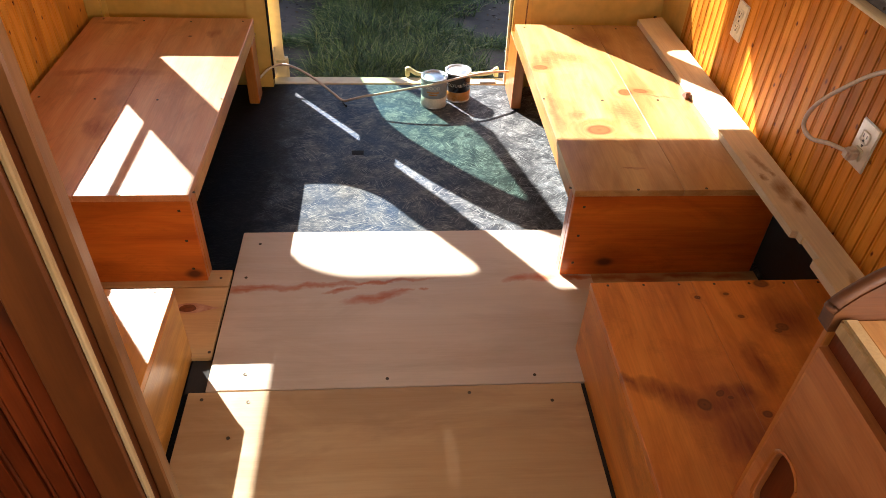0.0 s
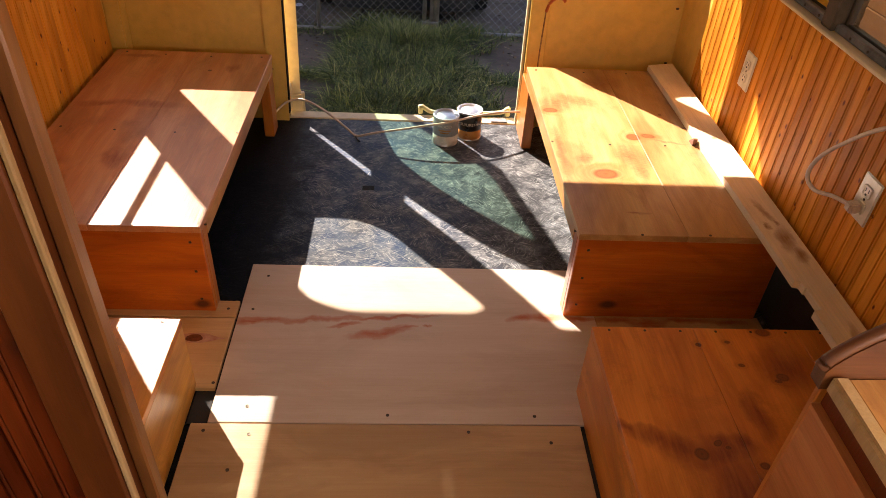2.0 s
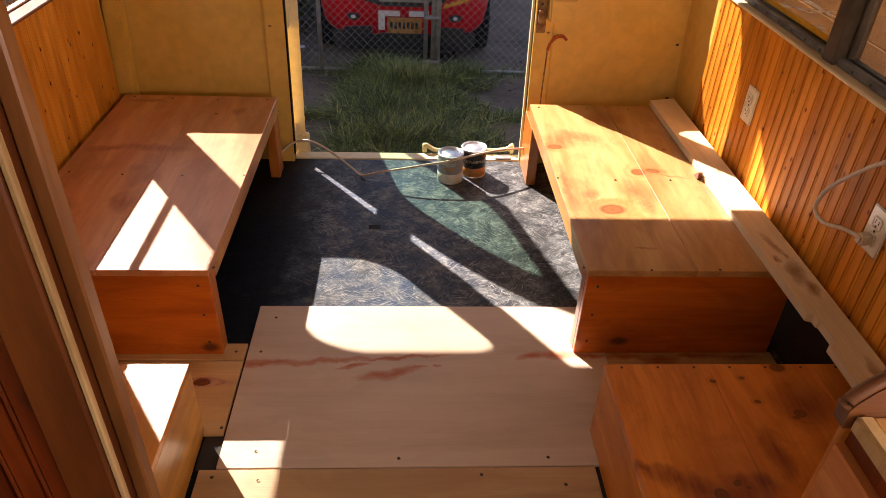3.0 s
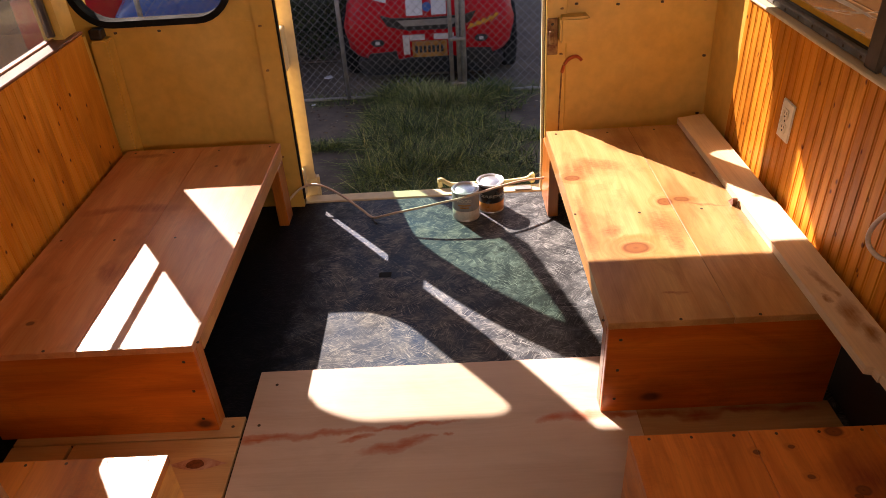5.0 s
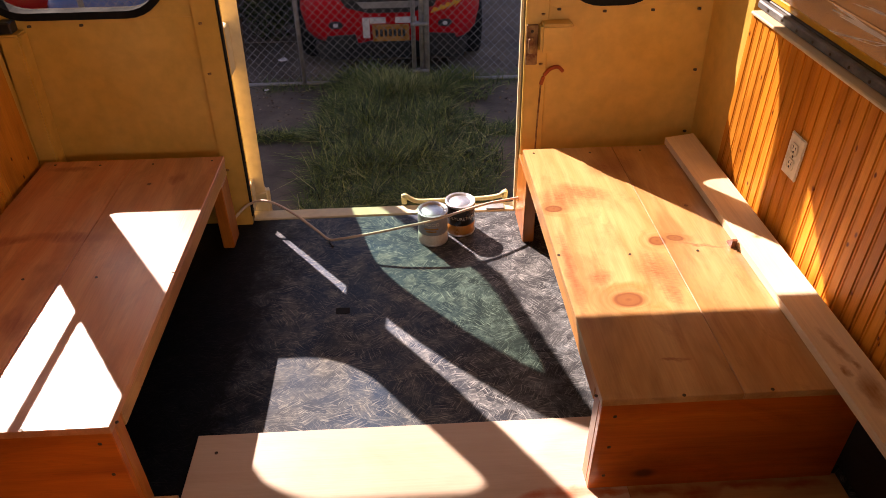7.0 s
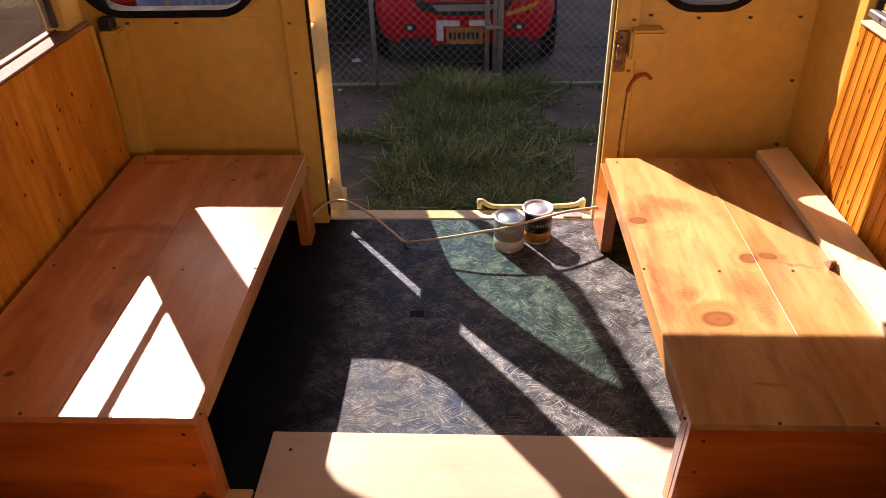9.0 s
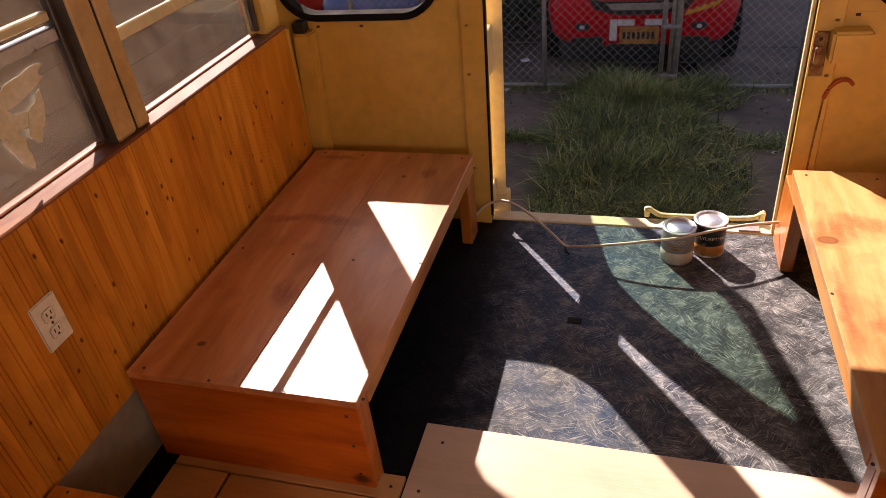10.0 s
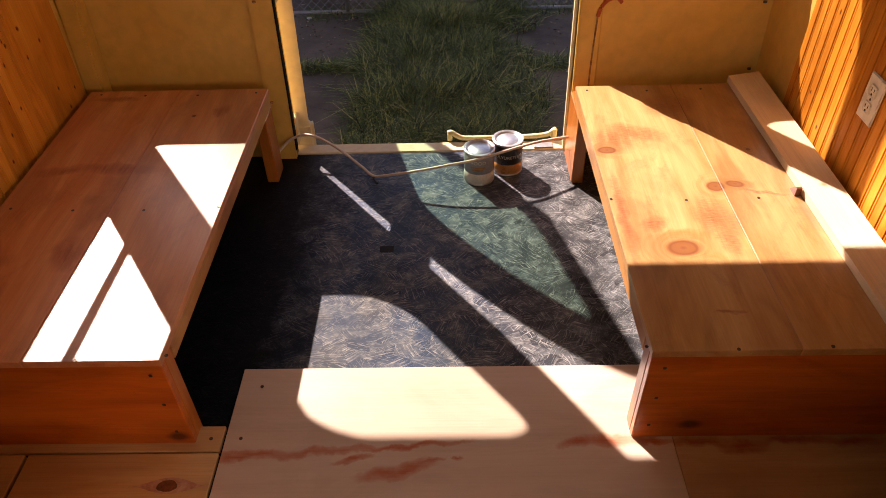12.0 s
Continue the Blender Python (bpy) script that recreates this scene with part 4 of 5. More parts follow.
slot = part("floor_slot", box(-0.125, -0.082, -0.352, -0.325, 0.0005, 0.0015, 0), SLOT_BLACK)
tagged(slot, "small floor slot, its dark inside painted as a black patch", "floor slot", kind="structure")
scr = thing("floor_screws", (0, -1.4, 0.012), "dark screw heads in the plywood", "screws")
SCREWS = ((-0.38, -0.87), (-0.40, -1.02), (-0.35, -1.375), (-0.33, -1.46), (0.0, -1.40), (0.37, -1.40), (0.40, -1.48), (-0.44, -1.45), (0.2, -1.45), (-0.36, -1.56), (-0.47, -1.02), (-0.45, -1.30))
for x, y in SCREWS:
    part("screw", lathe([(0.001, 0.0), (0.0045, 0.0003), (0.0045, 0.0012), (0.001, 0.0008)], (x, y, 0.0125), 8), SCREW, scr)

# ---------------------------------------------------------------- benches


def bench(sd, label, x_in, x_mid, x_out, top, m_top, y0, y1):
    """A low bench: board top, apron, front board, back leg; x_in faces the aisle."""
    b = thing("bench", (sd * 0.8, -0.46, 0.0), label, "bench", "pine benches")
    t = 0.02
    for xa, xb in zip((x_in, x_mid[0], *x_mid[1:]), (*x_mid, x_out)):
        lo, hi = sorted((sd * xa, sd * xb))
        part("top_board", box(lo + 0.0004, hi - 0.0004, y0, y1, top - t, top, 0.0012), m_top, b)
    lo, hi = sorted((sd * x_in + sd * 0.002, sd * x_in + sd * 0.021))
    part("apron", box(lo, hi, y0 + 0.06, y1 - 0.004, top - t - 0.045, top - t - 0.0005, 0.002), BENCH_LIGHT, b)
    lo, hi = sorted((sd * x_in + sd * 0.003, sd * x_out))
    part("front_board", box(lo, hi, y0 + 0.003, y0 + 0.022, 0.0125, top - t - 0.0005, 0.002), BENCH_X, b)
    lo, hi = sorted((sd * x_in + sd * 0.003, sd * x_in + sd * 0.045))
    part("post", box(lo, hi, y0 + 0.0225, y0 + 0.058, 0.0005, top - t - 0.0005, 0.002), BENCH_Z, b)
    lo, hi = sorted((sd * x_in + sd * 0.003, sd * x_in + sd * 0.042))
    # the right leg is lengthened out of sight to block sun behind it
    part("leg", box(lo, hi, y1 - 0.095, y1 - 0.006 if sd < 0 else y1 + 0.09, 0.0005, top - t - 0.046, 0.003), BENCH_Z, b)
    lo, hi = sorted((sd * x_out - sd * 0.045, sd * x_out - sd * 0.005))
    part("leg", box(lo, hi, y1 - 0.095, y1 - 0.006, 0.0005, top - t - 0.0005, 0.003), BENCH_Z, b)
    part("back_rail", box(*sorted((sd * x_in + sd * 0.045, sd * x_out - sd * 0.047)), y1 - 0.04, y1 - 0.01, top - t - 0.07, top - t - 0.0005, 0.002), BENCH_Z, b)
    for yy in (y0 + 0.012, -0.52, y1 - 0.03):
        for k in range(4):
            xx = sd * (x_in + 0.03 + (x_out - x_in - 0.08) * (k + 0.3 * math.sin(7 * k + yy)) / 3.2)
            part("screw", lathe([(0.001, 0.0), (0.004, 0.0003), (0.004, 0.0014), (0.001, 0.001)], (xx, yy + 0.01 * math.sin(5 * k), top), 8), SCREW, b)
    for yy, zz in ((0, 0.16), (0, 0.06), (0, 0.26)):
        part("screw", box(sd * (x_in + 0.035) - 0.004, sd * (x_in + 0.035) + 0.004, y0 + 0.001, y0 + 0.0035, zz - 0.004, zz + 0.004, 0.0015), SCREW, b)
    return b


bench(-1, "low stained pine board bench with a salmon sheen", 0.50, (0.79,), 1.09, 0.312, BENCH_Y, -1.034, 0.120)
bench(1, "low bright pine board bench with large red knots", 0.503, (0.805,), 1.085, 0.316, BENCH_RED, -1.030, 0.086)

# loose notched plank along the right wall
PL = [(0.990, 0.095), (1.0, -1.235), (1.015, -1.24), (1.015, -1.262), (1.02, -1.262), (1.02, -1.34), (1.0, -1.345), (1.0, -1.72), (1.095, -1.72), (1.095, 0.12)]
plank = part("loose_plank", prism(PL, 0.3165, 0.338, 'z', bev=0.0015), RAW)
tagged(plank, "raw pale pine plank with notches lying on the bench", "plank")

wedge = part("wood_wedge", prism([(-0.520, 0.3165), (-0.490, 0.3165), (-0.490, 0.320), (-0.512, 0.340), (-0.520, 0.340)], 0.976, 0.990, 'x', bev=0.001), KNOT)
tagged(wedge, "small dark brown wooden wedge beside the raw plank", "wedge")

# low wheel boxes
def wheel_box(name, x0, x1, y0, y1, z, seams, label, m_side, m_top):
    w = thing(name, ((x0 + x1) / 2, (y0 + y1) / 2, 0.0), label, "wheel box", "wheel boxes")
    xs = [x0, *seams, x1]
    for a, c in zip(xs, xs[1:]):
        part("top_board", box(a + 0.0004, c - 0.0004, y0, y1, z - 0.02, z, 0.0012), m_top, w)
    inner = x0 if x0 > 0 else x1
    s = 1 if x0 > 0 else -1
    lo, hi = sorted((inner + s * 0.001, inner + s * 0.021))
    part("side_board", box(lo, hi, y0, y1 - 0.001, 0.0045, z - 0.0205, 0.002), m_side, w)
    lo, hi = sorted((inner + s * 0.0215, (x1 if x0 > 0 else x0)))
    part("end_board", box(lo, hi, y1 - 0.021, y1 - 0.001, 0.0045, z - 0.0205, 0.002), BENCH_X, w)
    for k in range(7):
        part("screw", lathe([(0.001, 0.0), (0.0035, 0.0003), (0.0035, 0.0012), (0.001, 0.001)], (x0 + 0.04 + k * (x1 - x0 - 0.08) / 6, y1 - 0.012, z), 8), SCREW, w)
    return w


wheel_box("wheel_box", 0.492, 1.10, -2.6, -1.312, 0.245, (0.742, 1.0), "low stained pine box over the wheel arch with dark knots", BOX_Y, BOX_RED)
wheel_box("wheel_box", -1.10, -0.49, -1.74, -1.305, 0.242, (-0.78,), "low pine box over the wheel arch in the sun", AMBER_Y, BOX_Y)

# ---------------------------------------------------------------- partition and cabinet near the camera
PY = -1.84
part_w = thing("partition", (-0.8, PY, 0.0), "dark stained beadboard partition with pale edge trim", "partition")
me = bead_mesh("plank", 0.085, 0.014, 0.012, ZC - 0.002, -1, 'x')
me.materials.append(DARK_BEAD)
for i in range(7):
    ob = new("plank", me)
    ob.parent = part_w
    ob.location = (-0.4765 - (i + 1) * 0.085 + 0.8, 0, 0)
part("edge_post", box(-0.476, -0.407, PY - 0.022, PY + 0.03, 0.0125, ZC - 0.002, 0.003), STILE_WOOD, part_w)
# pale wood here puts the highlight along the edge into the colour
part("edge_strip", box(-0.4065, -0.398, PY - 0.016, PY - 0.004, 0.0125, ZC - 0.002, 0.002), EDGE_WOOD, part_w, "edge strip coloured pale for its highlight")
part("edge_strip", box(-0.4065, -0.383, PY + 0.022, PY + 0.05, 0.0125, ZC - 0.002, 0.003), STRIP_WOOD, part_w, "brown edge strip")
part("back_panel", box(-1.12, -0.4765, PY + 0.001, PY + 0.016, 0.0125, ZC - 0.002, 0), DARK_BEAD, part_w)

cab = thing("cabinet", (0.85, -2.3, 0.246), "stained pine cabinet with a worn counter edge and curved end board", "cabinet")
CX, CY0, CY1, CZ = 0.62, -2.75, -1.876, 0.718
part("body", box(CX + 0.019, 1.10, CY0, CY1 - 0.001, 0.2455, CZ - 0.026, 0.002), BENCH_X, cab)
part("stile", box(CX, CX + 0.0185, CY1 - 0.012, CY1, 0.2455, CZ - 0.026, 0.002), BENCH_Z, cab)
# dark wood in the slot and grip paints the shade of these recesses
part("slot", box(CX + 0.010, CX + 0.0185, CY0, CY1 - 0.0125, 0.653, 0.6915, 0.001), DARK_BEAD, cab, "finger slot under the counter, its shade put in as dark wood")
front_panel = part("drawer_front", prism([(CY0, 0.2455), (CY1 - 0.0125, 0.2455), (CY1 - 0.0125, 0.652), (CY0, 0.652)], CX - 0.001, CX + 0.0185, 'x', hole=rounded(-1.985, -1.918, 0.30, 0.455, 0.032), bev=0.002), CABINET_Y, cab)
part("grip_cavity", prism(rounded(-1.9835, -1.9195, 0.3015, 0.4535, 0.031), CX + 0.010, CX + 0.018, 'x'), DARK_BEAD, front_panel, "routed hand grip, its shade put in as dark wood")
part("grip_rim", tube([(CX - 0.001, p, q) for p, q in rounded(-1.989, -1.914, 0.296, 0.459, 0.036, 3)], 0.0032, 6, closed=True), BENCH_Z, front_panel)
part("counter", box(CX + 0.022, 1.10, CY0, CY1 - 0.022, CZ - 0.0255, CZ - 0.003, 0.002), BENCH_LIGHT, cab)
part("counter_edge", box(CX - 0.006, CX + 0.0215, CY0, CY1 - 0.022, CZ - 0.0255, CZ + 0.004, 0.006, seg=2), EDGE_WOOD, cab, "worn pale counter edge")
arch = [(CX - 0.012, CZ - 0.0255), (CX - 0.014, CZ + 0.006), (CX - 0.006, CZ + 0.022), (CX + 0.010, CZ + 0.042), (CX + 0.035, CZ + 0.066), (CX + 0.07, CZ + 0.088), (CX + 0.12, CZ + 0.106), (CX + 0.20, CZ + 0.120), (1.10, CZ + 0.128), (1.10, CZ - 0.0255)]
part("end_board", prism(arch, CY1 - 0.0215, CY1 + 0.004, 'y', bev=0.003), RIM_WOOD, cab, "dark curved end board")
part("end_rim", tube([(px, CY1 - 0.009, pz) for px, pz in arch[1:9]], 0.0105, 8), RIM_WOOD, cab, "rounded stained rim", True)
part("back_board", box(1.02, 1.098, CY0, CY1 - 0.023, CZ - 0.002, CZ + 0.12, 0.003), DARK_BEAD, cab)

# ---------------------------------------------------------------- sockets and their cord


def socket(sd, y, z, plug):
    x = sd * 1.113
    s = -sd
    o = thing("power_socket", (x, y, z), "ivory double power socket on the beadboard", "socket", "power sockets")
    def bx(name, u0, u1, ya, yb, za, zb, m, bev, seg=1):
        lo, hi = sorted((x + s * u0, x + s * u1))
        part(name, box(lo, hi, y + ya, y + yb, z + za, z + zb, bev, seg=seg), m, o)
    bx("cover_plate", 0.0005, 0.007, -0.036, 0.036, -0.058, 0.058, IVORY, 0.003, 2)
    for dz in (-0.021, 0.021):
        bx("outlet", 0.0071, 0.0095, -0.0165, 0.0165, dz - 0.0145, dz + 0.0145, IVORY, 0.004, 2)
        for dy in (-0.006, 0.006):
            bx("slot", 0.0096, 0.0101, dy - 0.0012, dy + 0.0012, dz - 0.001, dz + 0.008, BLACK, 0)
        bx("slot", 0.0096, 0.0101, -0.0025, 0.0025, dz - 0.010, dz - 0.005, BLACK, 0.001)
    bx("screw", 0.0071, 0.0085, -0.003, 0.003, -0.003, 0.003, SCREW, 0.001)
    return o


socket(1, -0.46, 0.556, False)
socket(1, -1.195, 0.556, True)
socket(-1, -1.128, 0.545, False)
cord = thing("extension_lead", (1.1, -1.19, 0.53), "grey beige power cord plugged into the wall socket", "cord")
part("plug", box(1.072, 1.103, -1.209, -1.181, 0.521, 0.549, 0.006, seg=2), CABLE, cord)
part("cable", tube(flowing([(1.085, -1.185, 0.534), (1.075, -1.13, 0.522), (1.07, -1.063, 0.497), (1.07, -1.015, 0.507), (1.07, -1.022, 0.56), (1.075, -1.079, 0.636), (1.08, -1.20, 0.745), (1.09, -1.40, 0.84), (1.09, -1.6, 0.86)]), 0.0055, 8), CABLE, cord, "", True)

# ---------------------------------------------------------------- paint cans, wire and handle


def paint_can(x, y, label, upper, lower):
    c = thing("paint_can", (x, y, 0.0), label, "paint can", "paint cans")
    part("body", lathe([(0.050, 0.0008), (0.0525, 0.001), (0.0535, 0.004), (0.0515, 0.006), (0.0515, 0.118), (0.0535, 0.120), (0.0535, 0.123), (0.0500, 0.1235), (0.0495, 0.119)], (x, y, 0), 40), TIN, c, "", True)
    part("lid", lathe([(0.0492, 0.1185), (0.0485, 0.1225), (0.046, 0.1225), (0.0445, 0.1185), (0.038, 0.118), (0.0365, 0.1195), (0.001, 0.1195)], (x, y, 0), 40), TIN, c, "round tin lid", True)
    part("label", lathe([(0.0516, 0.0075), (0.0520, 0.0078), (0.0520, 0.045), (0.0516, 0.0453)], (x, y, 0), 40), lower, c, "", True)
    part("label", lathe([(0.0516, 0.0455), (0.0520, 0.0458), (0.0520, 0.114), (0.0516, 0.1145)], (x, y, 0), 40), upper, c, "", True)
    return c


can_a = paint_can(0.193, 0.036, "small tin of wood finish with a pale label", LABEL_GREY, LABEL_WHITE)
can_b = paint_can(0.293, 0.090, "small tin of polyurethane with a dark gold label", LABEL_DARK, LABEL_GOLD)


def wrap_text(body, cx, cy, z, r, size, mid, material, parent):
    """Letters laid round a can."""
    cu = bpy.data.curves.new("lettering", 'FONT')
    cu.body, cu.size, cu.extrude, cu.align_x = body, size, 0.0002, 'CENTER'
    tmp = bpy.data.objects.new("lettering_tmp", cu)
    scene.collection.objects.link(tmp)
    me = bpy.data.meshes.new_from_object(tmp.evaluated_get(bpy.context.evaluated_depsgraph_get()))
    bpy.data.objects.remove(tmp)
    bm = bmesh.new()
    bm.from_mesh(me)
    for v in bm.verts:
        a = mid + v.co.x / r
        rr = r + 0.0003 + v.co.z
        v.co = Vector((cx + rr * math.cos(a), cy + rr * math.sin(a), z + v.co.y))
    part("lettering", bm, material, parent)


wrap_text("POLYURETHANE", 0.293, 0.090, 0.070, 0.0521, 0.0165, radians(-84), LABEL_WHITE, can_b)
wrap_text("WOOD", 0.193, 0.036, 0.085, 0.0521, 0.018, radians(-100), LABEL_WHITE, can_a)
for z, w, m in ((0.070, 0.05, LABEL_GOLD), (0.060, 0.036, LABEL_GOLD)):
    bm = bmesh.new()
    n = 8
    ring = []
    for i in range(n + 1):
        a = radians(-98) + (i / n - 0.5) * w / 0.0521
        ring.append([bm.verts.new((0.193 + 0.0524 * math.cos(a), 0.036 + 0.0524 * math.sin(a), z + dz)) for dz in (0, 0.006)])
    for p, q in zip(ring, ring[1:]):
        bm.faces.new((p[0], q[0], q[1], p[1]))
    part("label_bar", bm, m, can_a)

wire = thing("cable_across_door", (0, 0.1, 0.01), "beige electrical cable strung across the doorway", "cable")
part("sheath", tube(flowing([(-0.52, 0.13, 0.05), (-0.47, 0.17, 0.085), (-0.40, 0.17, 0.10), (-0.31, 0.13, 0.075), (-0.22, 0.075, 0.03), (-0.175, 0.045, 0.008), (-0.13, 0.008, 0.034), (-0.079, -0.029, 0.066), (0.027, -0.037, 0.090), (0.10, -0.032, 0.102), (0.172, -0.024, 0.111), (0.244, -0.002, 0.119), (0.32, 0.030, 0.123), (0.39, 0.066, 0.120), (0.44, 0.09, 0.114), (0.53, 0.15, 0.09)]), 0.0048, 8), CABLE, wire, "", True)
part("end", tube([(-0.175, 0.045, 0.006), (-0.168, 0.025, 0.004), (-0.158, 0.005, 0.004)], 0.004, 6), BLACK, wire)
hand = thing("grab_handle", (0.3, 0.27, 0.0), "yellowish curved grab handle outside the door sill", "handle")
part("bar", tube(flowing([(0.088, 0.275, 0.034), (0.10, 0.272, 0.038), (0.118, 0.27, 0.026), (0.15, 0.27, 0.014), (0.25, 0.27, 0.014), (0.38, 0.27, 0.016), (0.45, 0.272, 0.022), (0.475, 0.275, 0.036), (0.485, 0.28, 0.04)], 3), 0.0095, 10), HOSE, hand, "", True)
part("foot", box(0.083, 0.103, 0.262, 0.285, 0.0045, 0.038, 0.004), HOSE, hand)
part("foot", box(0.468, 0.488, 0.262, 0.285, 0.0045, 0.045, 0.004), HOSE, hand)
stk = part("strike_plate", box(0.40, 0.47, 0.206, 0.24, 0.0045, 0.010, 0.002), GALV)
tagged(stk, "scratched steel strike plate on the sill", "strike plate")

# torn film scraps on the left window glass
scrap = thing("torn_film", (-1.16, -1.0, 0.9), "torn cream film scraps stuck on the window glass", "film scrap")
for i, (y, z, ry, rz, a) in enumerate(((-0.93, 0.965, 0.10, 0.022, 0.25), (-0.99, 0.925, 0.08, 0.03, -0.2), (-0.97, 0.87, 0.022, 0.045, 0.2), (-0.90, 0.90, 0.02, 0.05, -0.5))):
    bm = blob(y, z, ry, rz, 0, 0.001, 40 + i, 24, 0.28, a)
    for v in bm.verts:
        v.co = Vector((-1.1625 + 0.0013 * i + v.co.z, v.co.x, v.co.y))
    part("scrap", bm, PAPER, scrap)

# pale scrape marks left on the right window glass
res = thing("film_residue", (1.158, -0.4, 0.95), "white scraped film residue on the side window glass", "film residue")
for i, (y, z, ry, rz, a) in enumerate(((-0.508, 0.899, 0.159, 0.0075, -3.1), (-0.41, 0.855, 0.143, 0.003, 3.0), (-0.658, 0.97, 0.06, 0.0026, 3.03), (-0.529, 0.94, 0.081, 0.0026, 3.12), (-0.615, 0.855, 0.02, 0.0036, 3.09), (-0.7, 0.831, 0.015, 0.003, 2.97), (-0.612, 0.897, 0.066, 0.0026, 2.9))):
    for k in range(2):
        bm = blob(y, z + 0.5 * (k - 1) * rz, ry * (1 - 0.2 * k), rz * 0.55, 0, 0.0006, 70 + 5 * i + k, 34, 0.45, a + 0.06 * (k - 1))
        for v in bm.verts:
            v.co = Vector((1.158 + 0.0007 * k + v.co.z, v.co.x, v.co.y))
        part("streak", bm, WHITE_PAINT, res)

# ---------------------------------------------------------------- outdoors
GZ = -1.085
gr = part("ground", box(-300, 300, -300, 300, GZ - 0.5, GZ, 0), SOIL)
tagged(gr, "dry bare soil ground", "ground", kind="structure")
pv = thing("pavement", (0, 3, GZ), "cracked old concrete slabs", "pavement", kind="structure")
rnd = random.Random(5)
for xa, xb, joints in ((-3.4, -1.75, (-1.0, 1.6, 4.1, 6.6, 10, 14)), (-1.74, -0.45, (-1.0, 1.0, 3.04, 5.3, 8.5, 14)), (0.52, 1.75, (-1.0, 0.9, 3.03, 5.1, 9.0, 14)), (1.76, 3.4, (-1.0, 1.3, 3.6, 6.0, 10, 14))):
    for y0, y1 in zip(joints, joints[1:]):
        part("slab", box(xa, xb, y0, y1 - 0.014, GZ - 0.02, GZ + 0.018 + rnd.uniform(0, 0.010), 0.008), CONCRETE, pv)
part("slab", box(-0.43, 0.50, 4.75, 14, GZ - 0.02, GZ + 0.014, 0.008), CONCRETE, pv)


def grass(name, n, spread, hmin, hmax, seed, label):
    rnd = random.Random(seed)
    verts, faces = [], []
    for _ in range(n):
        x, y, dens = spread(rnd)
        h = rnd.uniform(hmin, hmax) * dens
        a = rnd.uniform(0, 6.283)
        tilt = rnd.uniform(0.3, 1.9)
        w = rnd.uniform(0.0022, 0.0052)
        dx, dy = math.cos(a), math.sin(a)
        k = len(verts)
        for f, ww in ((0, 1), (0.5, 0.8), (1, 0.1)):
            off = tilt * h * f * f
            zz = GZ - 0.005 + h * f * (1 - 0.30 * tilt * f)
            px, py = x + dx * off, y + dy * off
            verts.append((px - dy * w * ww, py + dx * w * ww, zz))
            verts.append((px + dy * w * ww, py - dx * w * ww, zz))
        faces += [(k, k + 1, k + 3, k + 2), (k + 2, k + 3, k + 5, k + 4)]
    me = bpy.data.meshes.new(name)
    me.from_pydata(verts, [], faces)
    me.materials.append(GRASS)
    return tagged(new(name, me), label, "grass", kind="stuff")


CLUMPS = [(rnd.uniform(-0.50, 0.60), rnd.uniform(1.6, 4.2), rnd.uniform(0.09, 0.26), rnd.uniform(0.5, 1.35)) for _ in range(90)]
CLUMPS += [(rnd.uniform(-0.42, 0.45), rnd.uniform(2.3, 3.9), rnd.uniform(0.10, 0.22), rnd.uniform(1.2, 1.6)) for _ in range(26)]


def tuft(r):
    cx, cy, rad, dens = r.choice(CLUMPS)
    a, q = r.uniform(0, 6.283), rad * math.sqrt(r.random())
    return cx + q * math.cos(a), cy + q * math.sin(a), dens


grass("grass_patch", 52000, tuft, 0.05, 0.20, 11, "overgrown green grass strip between the slabs")


# where the sun would fall on the grass, blades take the brighter colour
def sunlit_tuft(r):
    a, q = r.uniform(0, 6.283), math.sqrt(r.random())
    return 0.0 + 0.20 * q * math.cos(a), 3.80 + 0.20 * q * math.sin(a), 1.0


grass("tall_grass", 3000, sunlit_tuft, 0.10, 0.27, 13, "tall grass tuft against the fence, sunlight put into its colour").data.materials[0] = PAINTED_SUN_GRASS
STRIPS = [(0.5, 1.35, 2.95, 3.12), (-1.2, -0.5, 3.0, 3.08), (-1.2, 1.4, 3.95, 4.2)]


def crack(r):
    x0, x1, y0, y1 = r.choice(STRIPS)
    return r.uniform(x0, x1), r.uniform(y0, y1), 0.75


grass("crack_weeds", 5500, crack, 0.05, 0.16, 12, "thin weeds growing in the pavement cracks")
rnd = random.Random(21)
verts, faces = [], []
for _ in range(1500):
    x, y, r, a = rnd.uniform(-1.7, 1.6), rnd.gauss(4.15, 0.5), rnd.uniform(0.006, 0.022), rnd.uniform(0, 6.283)
    k, z = len(verts), GZ + 0.030
    for q, f in enumerate((1.0, 0.5, 1.0, 0.5)):
        verts.append((x + r * f * math.cos(a + q * 1.571), y + r * f * math.sin(a + q * 1.571), z + rnd.uniform(0, 0.012)))
    faces.append((k, k + 1, k + 2, k + 3))
me = bpy.data.meshes.new("leaf_litter")
me.from_pydata(verts, [], faces)
me.materials.append(LEAF)
tagged(new("leaf_litter", me), "dead brown leaves and twigs along the fence", "leaves", kind="stuff")
lit = thing("litter", (-1.1, 4.6, GZ), "crumpled pale paper scrap on the ground", "litter")
